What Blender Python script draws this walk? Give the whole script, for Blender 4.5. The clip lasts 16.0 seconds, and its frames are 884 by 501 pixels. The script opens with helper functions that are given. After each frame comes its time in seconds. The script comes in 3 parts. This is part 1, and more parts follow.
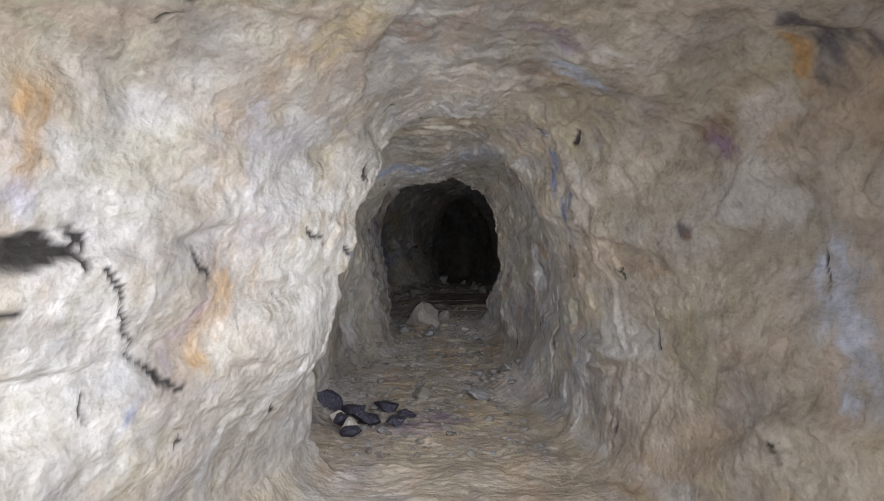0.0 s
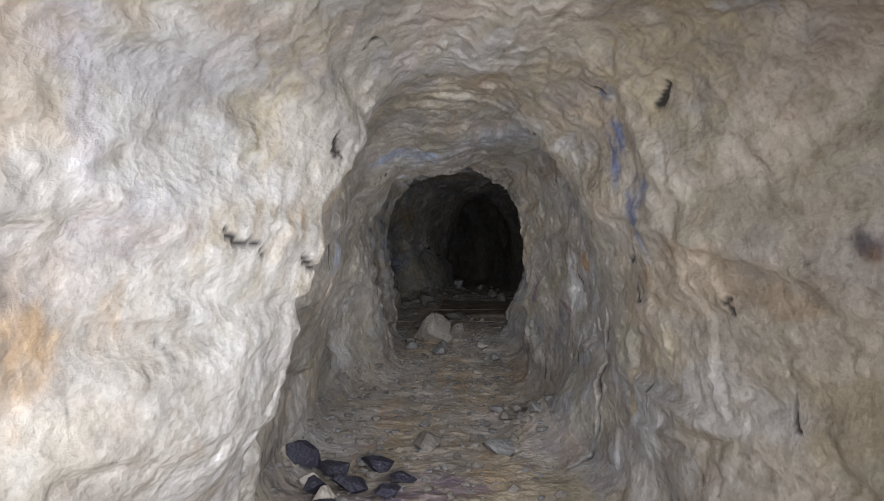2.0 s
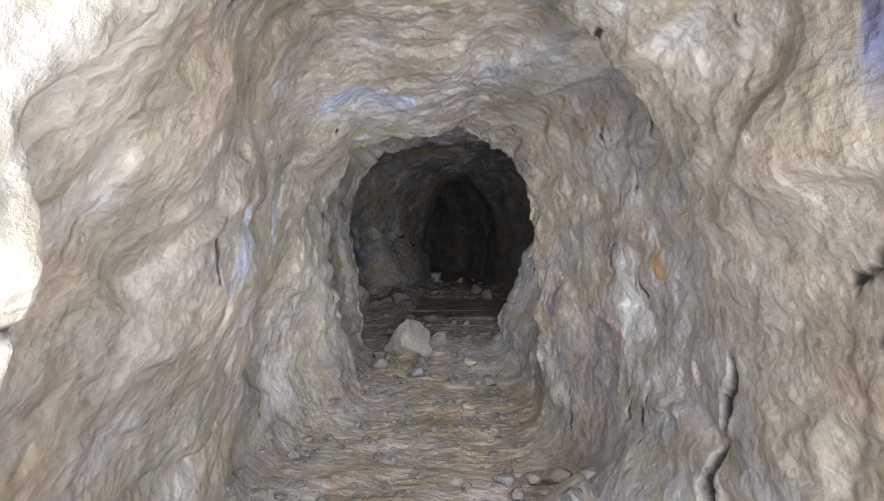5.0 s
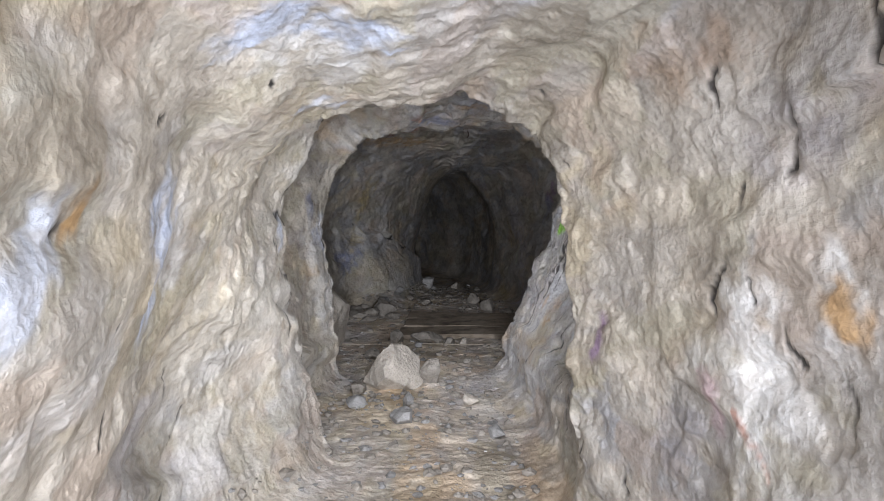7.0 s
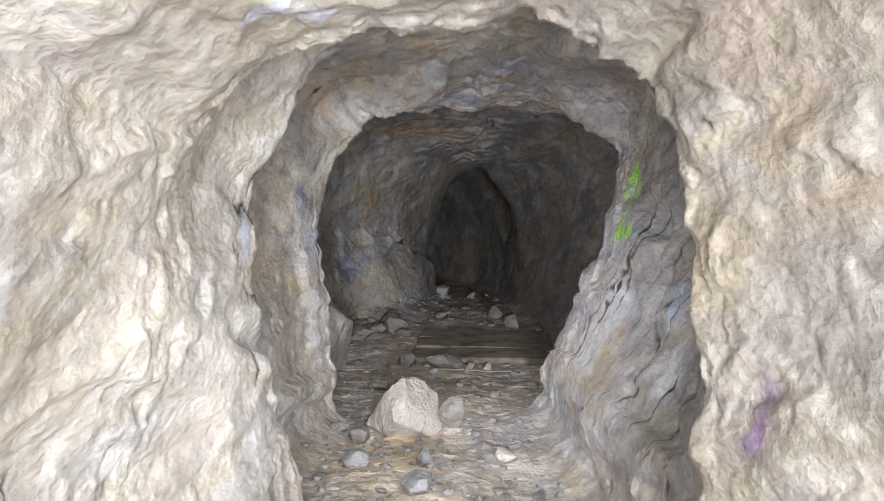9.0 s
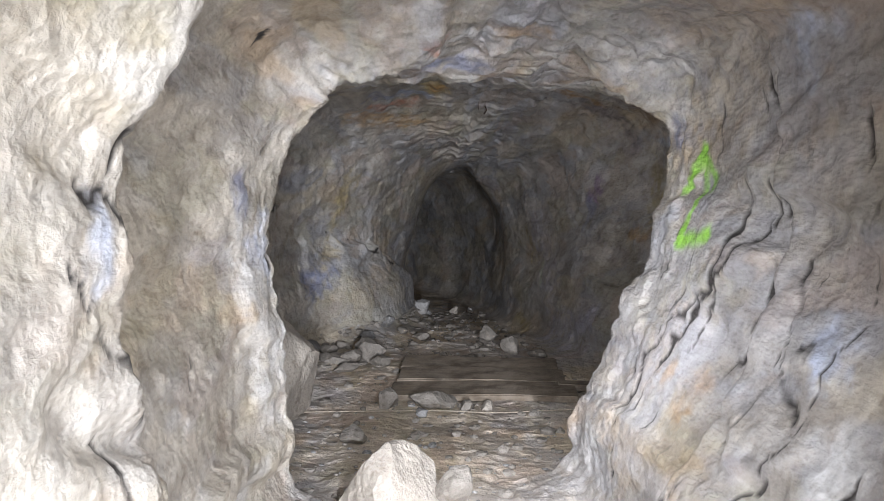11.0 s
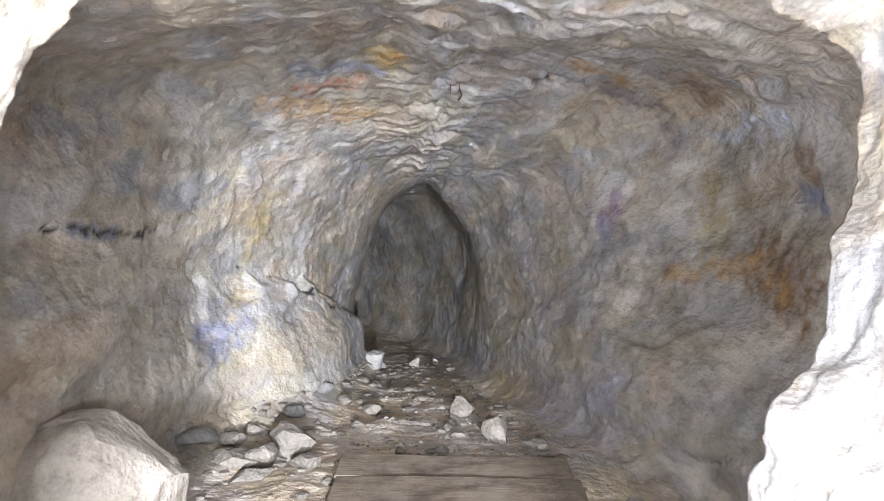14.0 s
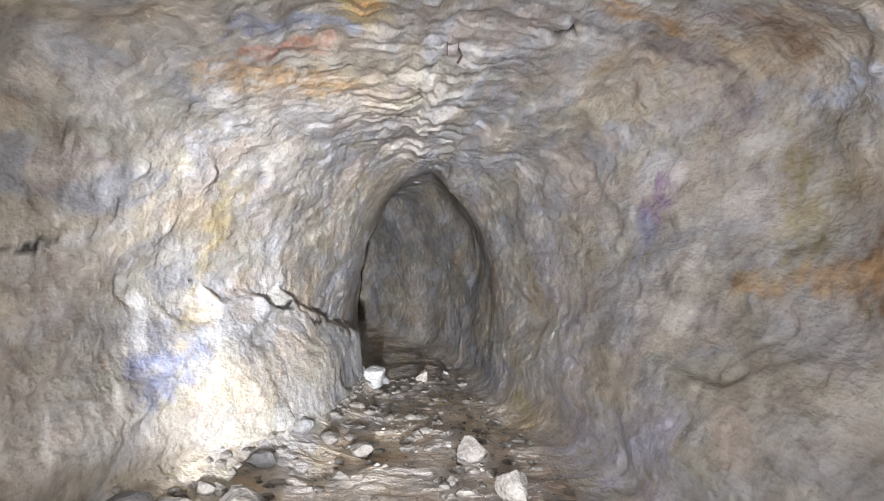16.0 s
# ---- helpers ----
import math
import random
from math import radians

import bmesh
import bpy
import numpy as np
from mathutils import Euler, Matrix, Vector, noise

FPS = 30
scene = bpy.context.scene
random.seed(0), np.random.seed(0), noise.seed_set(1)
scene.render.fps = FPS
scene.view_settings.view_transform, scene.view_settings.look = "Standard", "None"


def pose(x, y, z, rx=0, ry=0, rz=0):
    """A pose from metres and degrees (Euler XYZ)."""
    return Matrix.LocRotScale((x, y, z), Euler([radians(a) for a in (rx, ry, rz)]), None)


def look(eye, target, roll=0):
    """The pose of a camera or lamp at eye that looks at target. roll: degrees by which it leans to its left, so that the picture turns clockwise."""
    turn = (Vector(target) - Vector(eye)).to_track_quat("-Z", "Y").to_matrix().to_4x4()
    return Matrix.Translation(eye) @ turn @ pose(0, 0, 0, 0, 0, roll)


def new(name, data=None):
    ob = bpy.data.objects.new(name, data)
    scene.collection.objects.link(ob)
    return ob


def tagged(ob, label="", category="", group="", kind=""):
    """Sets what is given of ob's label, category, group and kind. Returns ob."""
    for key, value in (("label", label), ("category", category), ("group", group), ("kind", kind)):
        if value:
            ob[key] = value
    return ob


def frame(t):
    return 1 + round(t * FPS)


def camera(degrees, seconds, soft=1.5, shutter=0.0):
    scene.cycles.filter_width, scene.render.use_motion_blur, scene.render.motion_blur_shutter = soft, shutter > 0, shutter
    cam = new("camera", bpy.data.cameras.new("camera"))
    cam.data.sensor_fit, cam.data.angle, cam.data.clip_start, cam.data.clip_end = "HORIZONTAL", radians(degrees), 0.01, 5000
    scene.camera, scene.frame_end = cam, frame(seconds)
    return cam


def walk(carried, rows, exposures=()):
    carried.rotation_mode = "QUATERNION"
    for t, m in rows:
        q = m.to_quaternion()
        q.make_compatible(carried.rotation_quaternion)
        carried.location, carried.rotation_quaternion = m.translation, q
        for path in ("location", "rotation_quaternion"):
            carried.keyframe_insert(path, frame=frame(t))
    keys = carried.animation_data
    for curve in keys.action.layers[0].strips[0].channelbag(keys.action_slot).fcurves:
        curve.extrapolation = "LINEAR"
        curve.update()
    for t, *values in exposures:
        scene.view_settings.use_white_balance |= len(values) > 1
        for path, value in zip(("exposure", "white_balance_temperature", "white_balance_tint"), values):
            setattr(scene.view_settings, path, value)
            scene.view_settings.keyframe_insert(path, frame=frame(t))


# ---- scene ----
cam = camera(55.7, 16.0, 0.9)
METRES, EYE, TILT, LEAN, TURN = 12.0, 1.2, 0.0, 0.0, 2.0
ROWS = [
    (0.0, 0.0, 0.0, 0.0, -0.0, -0.04, 1.13),
    (0.5, 0.0025, 0.0273, 0.0028, 0.86, 0.15, 0.79),
    (1.0, 0.0054, 0.0615, 0.0014, 0.93, -0.12, 0.55),
    (1.5, 0.0062, 0.094, 0.0046, 1.36, -0.47, 0.19),
    (2.0, 0.0021, 0.1282, 0.0046, 1.13, -0.08, 0.16),
    (2.5, 0.0013, 0.1573, 0.0043, 0.96, -0.03, 0.11),
    (3.0, 0.0032, 0.192, 0.0064, 0.91, 0.02, 0.15),
    (3.5, -0.0031, 0.2217, 0.0067, 0.87, -0.02, -0.01),
    (4.0, -0.0065, 0.2497, 0.0071, -0.24, -0.29, -0.02),
    (6.5, -0.0008, 0.409, 0.0105, -0.87, -1.61, 0.35),
    (7.0, -0.0036, 0.443, 0.0122, -1.23, -1.14, 0.05),
    (7.5, -0.0039, 0.4714, 0.0118, -1.63, -1.33, 0.35),
    (8.0, -0.0014, 0.5044, 0.0141, -0.14, -0.92, 0.97),
    (8.5, -0.0049, 0.5359, 0.0126, 0.1, -0.9, -0.19),
    (11.0, -0.02, 0.6909, 0.0131, -2.66, -0.39, -0.28),
    (11.5, -0.0192, 0.7288, 0.0145, -2.86, 1.12, -0.19),
    (12.0, -0.0193, 0.761, 0.0126, -3.68, 1.47, -0.1),
    (12.5, -0.0229, 0.7941, 0.0121, -4.97, 1.33, -0.13),
    (13.0, -0.0181, 0.8284, 0.0128, -5.18, 1.12, -0.5),
    (13.5, -0.0136, 0.8576, 0.0163, -5.0, 1.52, -0.28),
    (14.0, -0.0083, 0.8887, 0.0198, -5.34, 1.63, -0.31),
    (14.5, 0.0017, 0.9167, 0.023, -5.49, 1.98, 0.01),
    (15.0, 0.0076, 0.9387, 0.0262, -5.0, 1.65, 0.05),
    (15.5, 0.0079, 0.9681, 0.03, -4.54, 1.42, 0.43),
    (16.0, 0.0106, 0.9914, 0.0304, -3.99, 0.91, 0.71),
]
EXPOSURES = [(0.0, 0.85), (3.5, 1.35), (6.3, 2.65), (7.0, 2.85), (8.0, 3.1), (11.0, 3.9), (12.5, 4.4), (13.0, 4.6), (13.5, 4.9), (14.0, 5.55), (14.5, 6.05), (15.2, 6.05), (16.0, 5.95)]
walk(cam, [(t, pose(0, 0, EYE, TILT, LEAN, TURN) @ pose(METRES * x, METRES * y, METRES * z, 90 + pitch, roll, yaw)) for t, x, y, z, yaw, pitch, roll in ROWS], EXPOSURES)

# ---- world and light ----
world = bpy.data.worlds.new("underground")
scene.world = world
world.use_nodes = True
world.node_tree.nodes["Background"].inputs["Color"].default_value = (0.0, 0.0, 0.0, 1)
world.node_tree.nodes["Background"].inputs["Strength"].default_value = 0.0

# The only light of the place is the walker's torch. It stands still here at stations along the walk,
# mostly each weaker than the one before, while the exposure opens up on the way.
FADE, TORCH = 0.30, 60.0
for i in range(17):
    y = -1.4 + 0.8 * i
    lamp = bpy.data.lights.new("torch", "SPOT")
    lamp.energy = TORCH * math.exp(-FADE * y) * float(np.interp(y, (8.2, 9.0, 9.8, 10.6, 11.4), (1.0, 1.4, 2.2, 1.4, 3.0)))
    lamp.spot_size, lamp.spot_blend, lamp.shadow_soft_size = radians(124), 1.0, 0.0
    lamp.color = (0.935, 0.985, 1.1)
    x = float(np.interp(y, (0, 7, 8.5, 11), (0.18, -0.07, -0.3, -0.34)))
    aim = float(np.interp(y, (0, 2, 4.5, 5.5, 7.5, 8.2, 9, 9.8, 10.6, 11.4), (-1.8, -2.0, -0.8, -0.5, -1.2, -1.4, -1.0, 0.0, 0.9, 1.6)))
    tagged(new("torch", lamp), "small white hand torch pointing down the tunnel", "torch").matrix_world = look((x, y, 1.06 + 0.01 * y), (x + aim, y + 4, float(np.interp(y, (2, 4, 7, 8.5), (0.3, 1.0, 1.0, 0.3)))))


# ---- numeric noise on arrays of points ----
def lattice(ix, iy, iz, salt):
    h = (ix * 374761393 + iy * 668265263 + iz * 1274126177 + salt * 974634599) & 0xFFFFFFFF
    h = ((h ^ (h >> 13)) * 1103515245) & 0xFFFFFFFF
    h = ((h ^ (h >> 16)) * 69069 + 12345) & 0xFFFFFFFF
    return ((h ^ (h >> 15)) & 0xFFFFFF) / float(0xFFFFFF)


def value_noise(p, salt=0):
    """Smooth noise from -1 to 1 at the rows of p."""
    base = np.floor(p).astype(np.int64)
    f = p - base
    f = f * f * f * (f * (f * 6 - 15) + 10)
    total = np.zeros(len(p))
    for dx in (0, 1):
        for dy in (0, 1):
            for dz in (0, 1):
                weight = (f[:, 0] if dx else 1 - f[:, 0]) * (f[:, 1] if dy else 1 - f[:, 1]) * (f[:, 2] if dz else 1 - f[:, 2])
                total += weight * lattice(base[:, 0] + dx, base[:, 1] + dy, base[:, 2] + dz, salt)
    return total * 2 - 1


def fbm(p, octaves, salt=0):
    total, size = np.zeros(len(p)), 1.0
    for i in range(octaves):
        total += size * value_noise(p * 2.03**i + 17.3 * i, salt + i)
        size *= 0.5
    return total


def facets(p, salt=0, tilt=1.0, sharp=14.0):
    """Broken rock: cells of flat faces at different heights and tilts, about -1 to 1."""
    base = np.floor(p).astype(np.int64)
    weight, height = np.zeros(len(p)), np.zeros(len(p))
    for dx in (-1, 0, 1):
        for dy in (-1, 0, 1):
            for dz in (-1, 0, 1):
                c = base + (dx, dy, dz)
                r = [lattice(c[:, 0], c[:, 1], c[:, 2], salt + k) for k in range(7)]
                off = p - (c + np.stack(r[:3], 1))
                w = np.exp(-sharp * (off**2).sum(1))
                height += w * ((r[3] * 2 - 1) * 0.6 + tilt * ((r[4] - 0.5) * off[:, 0] + (r[5] - 0.5) * off[:, 1] + (r[6] - 0.5) * off[:, 2]))
                weight += w
    return height / (weight + 1e-12)


# ---- materials ----
def material(name):
    m = bpy.data.materials.new(name)
    m.use_nodes = True
    nodes, links = m.node_tree.nodes, m.node_tree.links
    return m, nodes, links, nodes["Principled BSDF"]


def noise_node(nodes, links, coords, scale, detail=6, rough=0.6):
    n = nodes.new("ShaderNodeTexNoise")
    n.inputs["Scale"].default_value, n.inputs["Detail"].default_value, n.inputs["Roughness"].default_value = scale, detail, rough
    links.new(coords, n.inputs["Vector"])
    return n


def ramp_node(nodes, links, source, stops):
    r = nodes.new("ShaderNodeValToRGB")
    while len(r.color_ramp.elements) < len(stops):
        r.color_ramp.elements.new(0.5)
    for e, (at, c) in zip(r.color_ramp.elements, stops):
        e.position, e.color = at, (*c, 1)
    links.new(source, r.inputs["Fac"])
    return r


def mix_node(nodes, links, mode, fac, a, b):
    n = nodes.new("ShaderNodeMix")
    n.data_type, n.blend_type = "RGBA", mode
    for key, v in ((0, fac), (6, a), (7, b)):
        if isinstance(v, (int, float)):
            n.inputs[key].default_value = v
        elif isinstance(v, tuple):
            n.inputs[key].default_value = (*v, 1)
        else:
            links.new(v, n.inputs[key])
    return n.outputs[2]


def rock_material(name, tint=None, stretch=(1, 1, 1), rough=(0.55, 0.85), relief=0.6):
    """Rock: the attribute colour (or one tint), mottled at three scales, with fine relief."""
    m, nodes, links, shader = material(name)
    geo = nodes.new("ShaderNodeNewGeometry") if tint is None else nodes.new("ShaderNodeTexCoord")
    coords = geo.outputs["Position"] if tint is None else geo.outputs["Object"]
    mapping = nodes.new("ShaderNodeMapping")
    mapping.inputs["Scale"].default_value = stretch
    links.new(coords, mapping.inputs["Vector"])
    big = noise_node(nodes, links, mapping.outputs[0], 3.0, 5)
    mid = noise_node(nodes, links, mapping.outputs[0], 14.0, 6, 0.65)
    fine = noise_node(nodes, links, coords, 55.0, 5, 0.75)
    shards = nodes.new("ShaderNodeTexVoronoi")
    shards.inputs["Scale"].default_value = 13.0
    shards.inputs["Detail"].default_value = 2.0
    shards.inputs["Roughness"].default_value = 0.65
    links.new(mapping.outputs[0], shards.inputs["Vector"])
    if tint is None:
        base = nodes.new("ShaderNodeAttribute")
        base.attribute_name = "rock_colour"
        base = base.outputs["Color"]
    else:
        base = tint
    one = mix_node(nodes, links, "MULTIPLY", 1.0, base, ramp_node(nodes, links, big.outputs["Fac"], [(0.3, (0.8, 0.79, 0.78)), (0.7, (1.15, 1.13, 1.1))]).outputs[0])
    two = mix_node(nodes, links, "MULTIPLY", 1.0, one, ramp_node(nodes, links, mid.outputs["Fac"], [(0.3, (0.76, 0.73, 0.7)), (0.46, (1, 1, 1)), (0.7, (1.12, 1.12, 1.13))]).outputs[0])
    three = mix_node(nodes, links, "MULTIPLY", 1.0, two, ramp_node(nodes, links, fine.outputs["Fac"], [(0.34, (0.86, 0.85, 0.84)), (0.5, (1, 1, 1)), (0.68, (1.07, 1.07, 1.07))]).outputs[0])
    pits = nodes.new("ShaderNodeTexVoronoi")
    pits.inputs["Scale"].default_value = 26.0
    links.new(mapping.outputs[0], pits.inputs["Vector"])
    pit = ramp_node(nodes, links, pits.outputs["Distance"], [(0.06, (0.45, 0.42, 0.4)), (0.16, (1, 1, 1))])
    three = mix_node(nodes, links, "MULTIPLY", 0.3, three, pit.outputs[0])
    links.new(three, shader.inputs["Base Color"])
    gloss = nodes.new("ShaderNodeMapRange")
    links.new(mid.outputs["Fac"], gloss.inputs[0])
    gloss.inputs[1].default_value, gloss.inputs[2].default_value, gloss.inputs[3].default_value, gloss.inputs[4].default_value = 0.35, 0.65, rough[1], rough[0]
    glint = nodes.new("ShaderNodeMapRange")
    links.new(fine.outputs["Fac"], glint.inputs[0])
    glint.inputs[1].default_value, glint.inputs[2].default_value, glint.inputs[3].default_value, glint.inputs[4].default_value = 0.62, 0.72, 1.0, 0.4
    wet = nodes.new("ShaderNodeMath")
    wet.operation = "MULTIPLY"
    links.new(gloss.outputs[0], wet.inputs[0])
    links.new(glint.outputs[0], wet.inputs[1])
    links.new(wet.outputs[0], shader.inputs["Roughness"])
    add = nodes.new("ShaderNodeMath")
    add.operation = "MULTIPLY_ADD"
    add.inputs[1].default_value = 2.2
    links.new(mid.outputs["Fac"], add.inputs[0])
    flakes = nodes.new("ShaderNodeMath")
    flakes.operation = "MULTIPLY_ADD"
    flakes.inputs[1].default_value = 1.4
    links.new(shards.outputs["Distance"], flakes.inputs[0])
    sand = nodes.new("ShaderNodeMath")
    sand.operation = "MULTIPLY"
    sand.inputs[1].default_value = 0.75
    links.new(fine.outputs["Fac"], sand.inputs[0])
    links.new(sand.outputs[0], flakes.inputs[2])
    links.new(flakes.outputs[0], add.inputs[2])
    bump = nodes.new("ShaderNodeBump")
    bump.inputs["Strength"].default_value, bump.inputs["Distance"].default_value = relief, 0.012
    links.new(add.outputs[0], bump.inputs["Height"])
    links.new(bump.outputs[0], shader.inputs["Normal"])
    return m


ROCK = rock_material("tunnel_rock", None, (1, 0.55, 1), (0.45, 0.85), 0.6)
EARTH = rock_material("floor_earth", None, (1, 1, 1), (0.75, 0.95), 0.6)
STONE = rock_material("loose_stone", (0.235, 0.213, 0.186))

# ---- the tunnel: plan and heights along y ----
LEFT_TOP = [(-2, -1.1), (1, -1.1), (2.2, -1.0), (3, -0.75), (3.6, -0.7), (4.2, -0.6), (4.72, -0.52), (5.2, -0.6), (5.8, -0.74), (6.4, -0.85), (7.3, -0.95), (8.5, -1.05), (9.5, -1.15), (10.1, -1.02), (10.35, -1.3), (11.2, -1.42), (12, -1.35), (12.4, -1.2), (12.7, -1.6), (13.2, -1.8), (14.5, -1.85), (15.6, -1.78), (16.4, -1.52), (17, -1.3), (18, -0.97), (19.5, -0.53), (20.2, -0.55), (24.5, -0.85), (26, -1.8), (28, -3.1), (30, -4.9)]
LEFT_MID = [(-2, -1.3), (1.2, -1.28), (2.4, -1.09), (3, -0.93), (3.8, -0.84), (4.6, -0.76), (4.78, -0.98), (5.4, -1.05), (6.3, -1.0), (7.3, -1.05), (8.4, -1.3), (9.3, -1.2), (10.1, -1.2), (10.3, -1.4), (10.9, -1.48), (11.5, -1.45), (12, -1.36), (12.4, -1.31), (12.7, -1.7), (13.2, -1.95), (14.9, -1.87), (15.6, -1.92), (16.4, -1.82), (17.2, -1.56), (18, -1.2), (19.3, -0.88), (20, -0.84), (24.5, -1.1), (26, -1.9), (28, -3.2), (30, -5.0)]
LEFT_LOW = [(-2, -1.35), (1.5, -1.3), (3.1, -1.05), (4, -1.0), (4.2, -0.97), (4.66, -0.91), (4.82, -1.12), (6.5, -1.15), (8.5, -1.35), (9.3, -1.2), (9.7, -1.08), (10.25, -1.05), (10.45, -1.25), (11.8, -1.38), (12.4, -1.27), (12.75, -1.7), (13.2, -1.88), (15.6, -1.82), (16.4, -1.7), (17.2, -1.35), (17.8, -1.15), (19, -1.0), (20.2, -0.94), (24.5, -1.1), (26, -1.9), (28, -3.2), (30, -5.0)]
RIGHT_TOP = [(-2, 1.2), (1, 1.15), (3, 0.95), (3.6, 0.88), (4.6, 0.52), (5.4, 0.5), (6.3, 0.5), (7.4, 0.44), (8.45, 0.38), (9.15, 0.2), (9.4, 0.45), (10.5, 0.75), (12, 0.74), (12.75, 0.68), (12.86, 1.15), (15.3, 1.4), (16.3, 1.1), (17.4, 0.75), (18.4, 0.45), (19.6, 0.25), (20.3, 0.27), (21.5, 0.25), (24, -0.2), (26.5, -1.0), (28, -1.8), (30, -3.5)]
RIGHT_MID = [(-2, 1.4), (1, 1.32), (2, 1.28), (3, 1.17), (3.9, 0.92), (4.55, 0.74), (5.2, 0.64), (6.4, 0.62), (7.2, 0.62), (8.3, 0.55), (8.8, 0.40), (9.15, 0.28), (9.4, 0.5), (10.2, 0.72), (11.1, 0.8), (11.7, 0.68), (12.2, 0.69), (12.75, 0.63), (12.84, 1.2), (13.3, 1.4), (14.5, 1.5), (15.6, 1.43), (16.4, 1.15), (17.4, 0.85), (18.4, 0.66), (19.6, 0.44), (20.3, 0.46), (21.5, 0.44), (24, -0.05), (26.5, -0.9), (28, -1.7), (30, -3.4)]
RIGHT_LOW = [(-2, 1.35), (2, 1.25), (3.6, 0.98), (4.6, 0.75), (5.6, 0.62), (6.26, 0.6), (8.2, 0.56), (9.1, 0.4), (9.4, 0.45), (10, 0.42), (11, 0.42), (12.4, 0.31), (12.8, 0.24), (12.9, 0.8), (13.5, 1.15), (15, 1.15), (16.3, 0.86), (18.2, 0.68), (19.6, 0.45), (20.5, 0.43), (21.5, 0.4), (24, -0.05), (26.5, -0.9), (28, -1.7), (30, -3.4)]
ROOF = [(-2, 2.1), (1, 2.1), (3, 2.05), (4, 2.0), (5, 2.05), (6, 2.12), (6.9, 2.25), (7.5, 2.1), (8.5, 1.99), (9.1, 1.98), (9.4, 2.15), (10.5, 2.38), (12, 2.48), (12.8, 2.4), (13.3, 2.35), (14.2, 2.55), (15.6, 2.78), (16.3, 2.7), (17, 2.55), (18, 2.5), (19.5, 2.45), (20.5, 2.5), (30, 2.7)]
FLOOR = [(-2, -0.08), (4, -0.04), (9, 0.0), (10, 0.06), (13, 0.1), (14.4, 0.14), (15.35, 0.31), (17, 0.34), (19, 0.33), (24, 0.38), (30, 0.75)]
START, END = -2.0, 30.0


def along(curve, y):
    ys, vs = zip(*curve)
    sharp = np.interp(y, ys, vs)
    soft = sum(np.interp(y + o, ys, vs) for o in np.linspace(-0.35, 0.35, 9)) / 9
    crisp = np.interp(y, (4.2, 4.5, 4.9, 5.3, 8.6, 8.9, 13.1, 13.4), (0, 1, 1, 0, 0, 1, 1, 0))
    return sharp * crisp + soft * (1 - crisp)


def spline(points, u):
    """Catmull-Rom round a closed ring: points (n, rows, 2), u in 0..n."""
    n = len(points)
    i = np.floor(u).astype(int)
    f = (u - i)[:, None, None]
    p = [points[(i + k) % n] for k in (-1, 0, 1, 2)]
    return 0.5 * (2 * p[1] + (p[2] - p[0]) * f + (2 * p[0] - 5 * p[1] + 4 * p[2] - p[3]) * f**2 + (3 * p[1] - p[0] - 3 * p[2] + p[3]) * f**3)


def sections(y, u):
    lt, lm, ll, rt, rm, rl, top, low = (along(c, y) for c in (LEFT_TOP, LEFT_MID, LEFT_LOW, RIGHT_TOP, RIGHT_MID, RIGHT_LOW, ROOF, FLOOR))
    mid = (lt + rt) / 2
    z1, z2, z3 = low + 0.45, low + 0.45 + (top - low - 0.8) * 0.5, top - 0.35
    ring = [((ll + rl) / 2, low), (ll + 0.12, low + 0.03), (ll, z1), (lm, z2), (lt, z3), (lt + (mid - lt) * 0.45, top - 0.07), (mid, top), (rt + (mid - rt) * 0.45, top - 0.07), (rt, z3), (rm, z2), (rl, z1), (rl - 0.12, low + 0.03)]
    return spline(np.array([np.stack(q, 1) for q in ring]), u)


# rows along the tunnel: fine where the walk passes close
Y = np.concatenate([np.arange(START, 1.5, 0.06), np.arange(1.5, 19.0, 0.012), np.arange(19.0, 23.0, 0.022), np.arange(23.0, END + 0.04, 0.05)])
COUNTS = [36, 18, 38, 38, 36, 32, 32, 36, 38, 38, 18, 36]
U = np.concatenate([k + np.arange(c) / c for k, c in enumerate(COUNTS)])
S = sections(Y, U)
NU, NY = len(U), len(Y)
ring_next, ring_last = np.roll(S, -1, 0), np.roll(S, 1, 0)
across = ring_next - ring_last
across /= np.linalg.norm(across, axis=2, keepdims=True) + 1e-9
out_x, out_z = across[..., 1] * -1, across[..., 0]
# the ring runs clockwise seen along +y: floor, left, roof, right; outward is to its left
P = np.stack([S[..., 0], np.broadcast_to(Y, (NU, NY)), S[..., 1]], 2).reshape(-1, 3)
OUT = np.stack([out_x, np.zeros_like(out_x), out_z], 2).reshape(-1, 3)
centre = np.stack([np.broadcast_to(S[..., 0].mean(0), (NU, NY)), np.broadcast_to(Y, (NU, NY)), np.broadcast_to(S[..., 1].mean(0), (NU, NY))], 2).reshape(-1, 3)
OUT *= np.sign(((P - centre) * OUT).sum(1))[:, None]
RING = np.repeat(U, NY)
floorness = np.clip(1.4 - np.minimum(RING, 12 - RING), 0, 1)

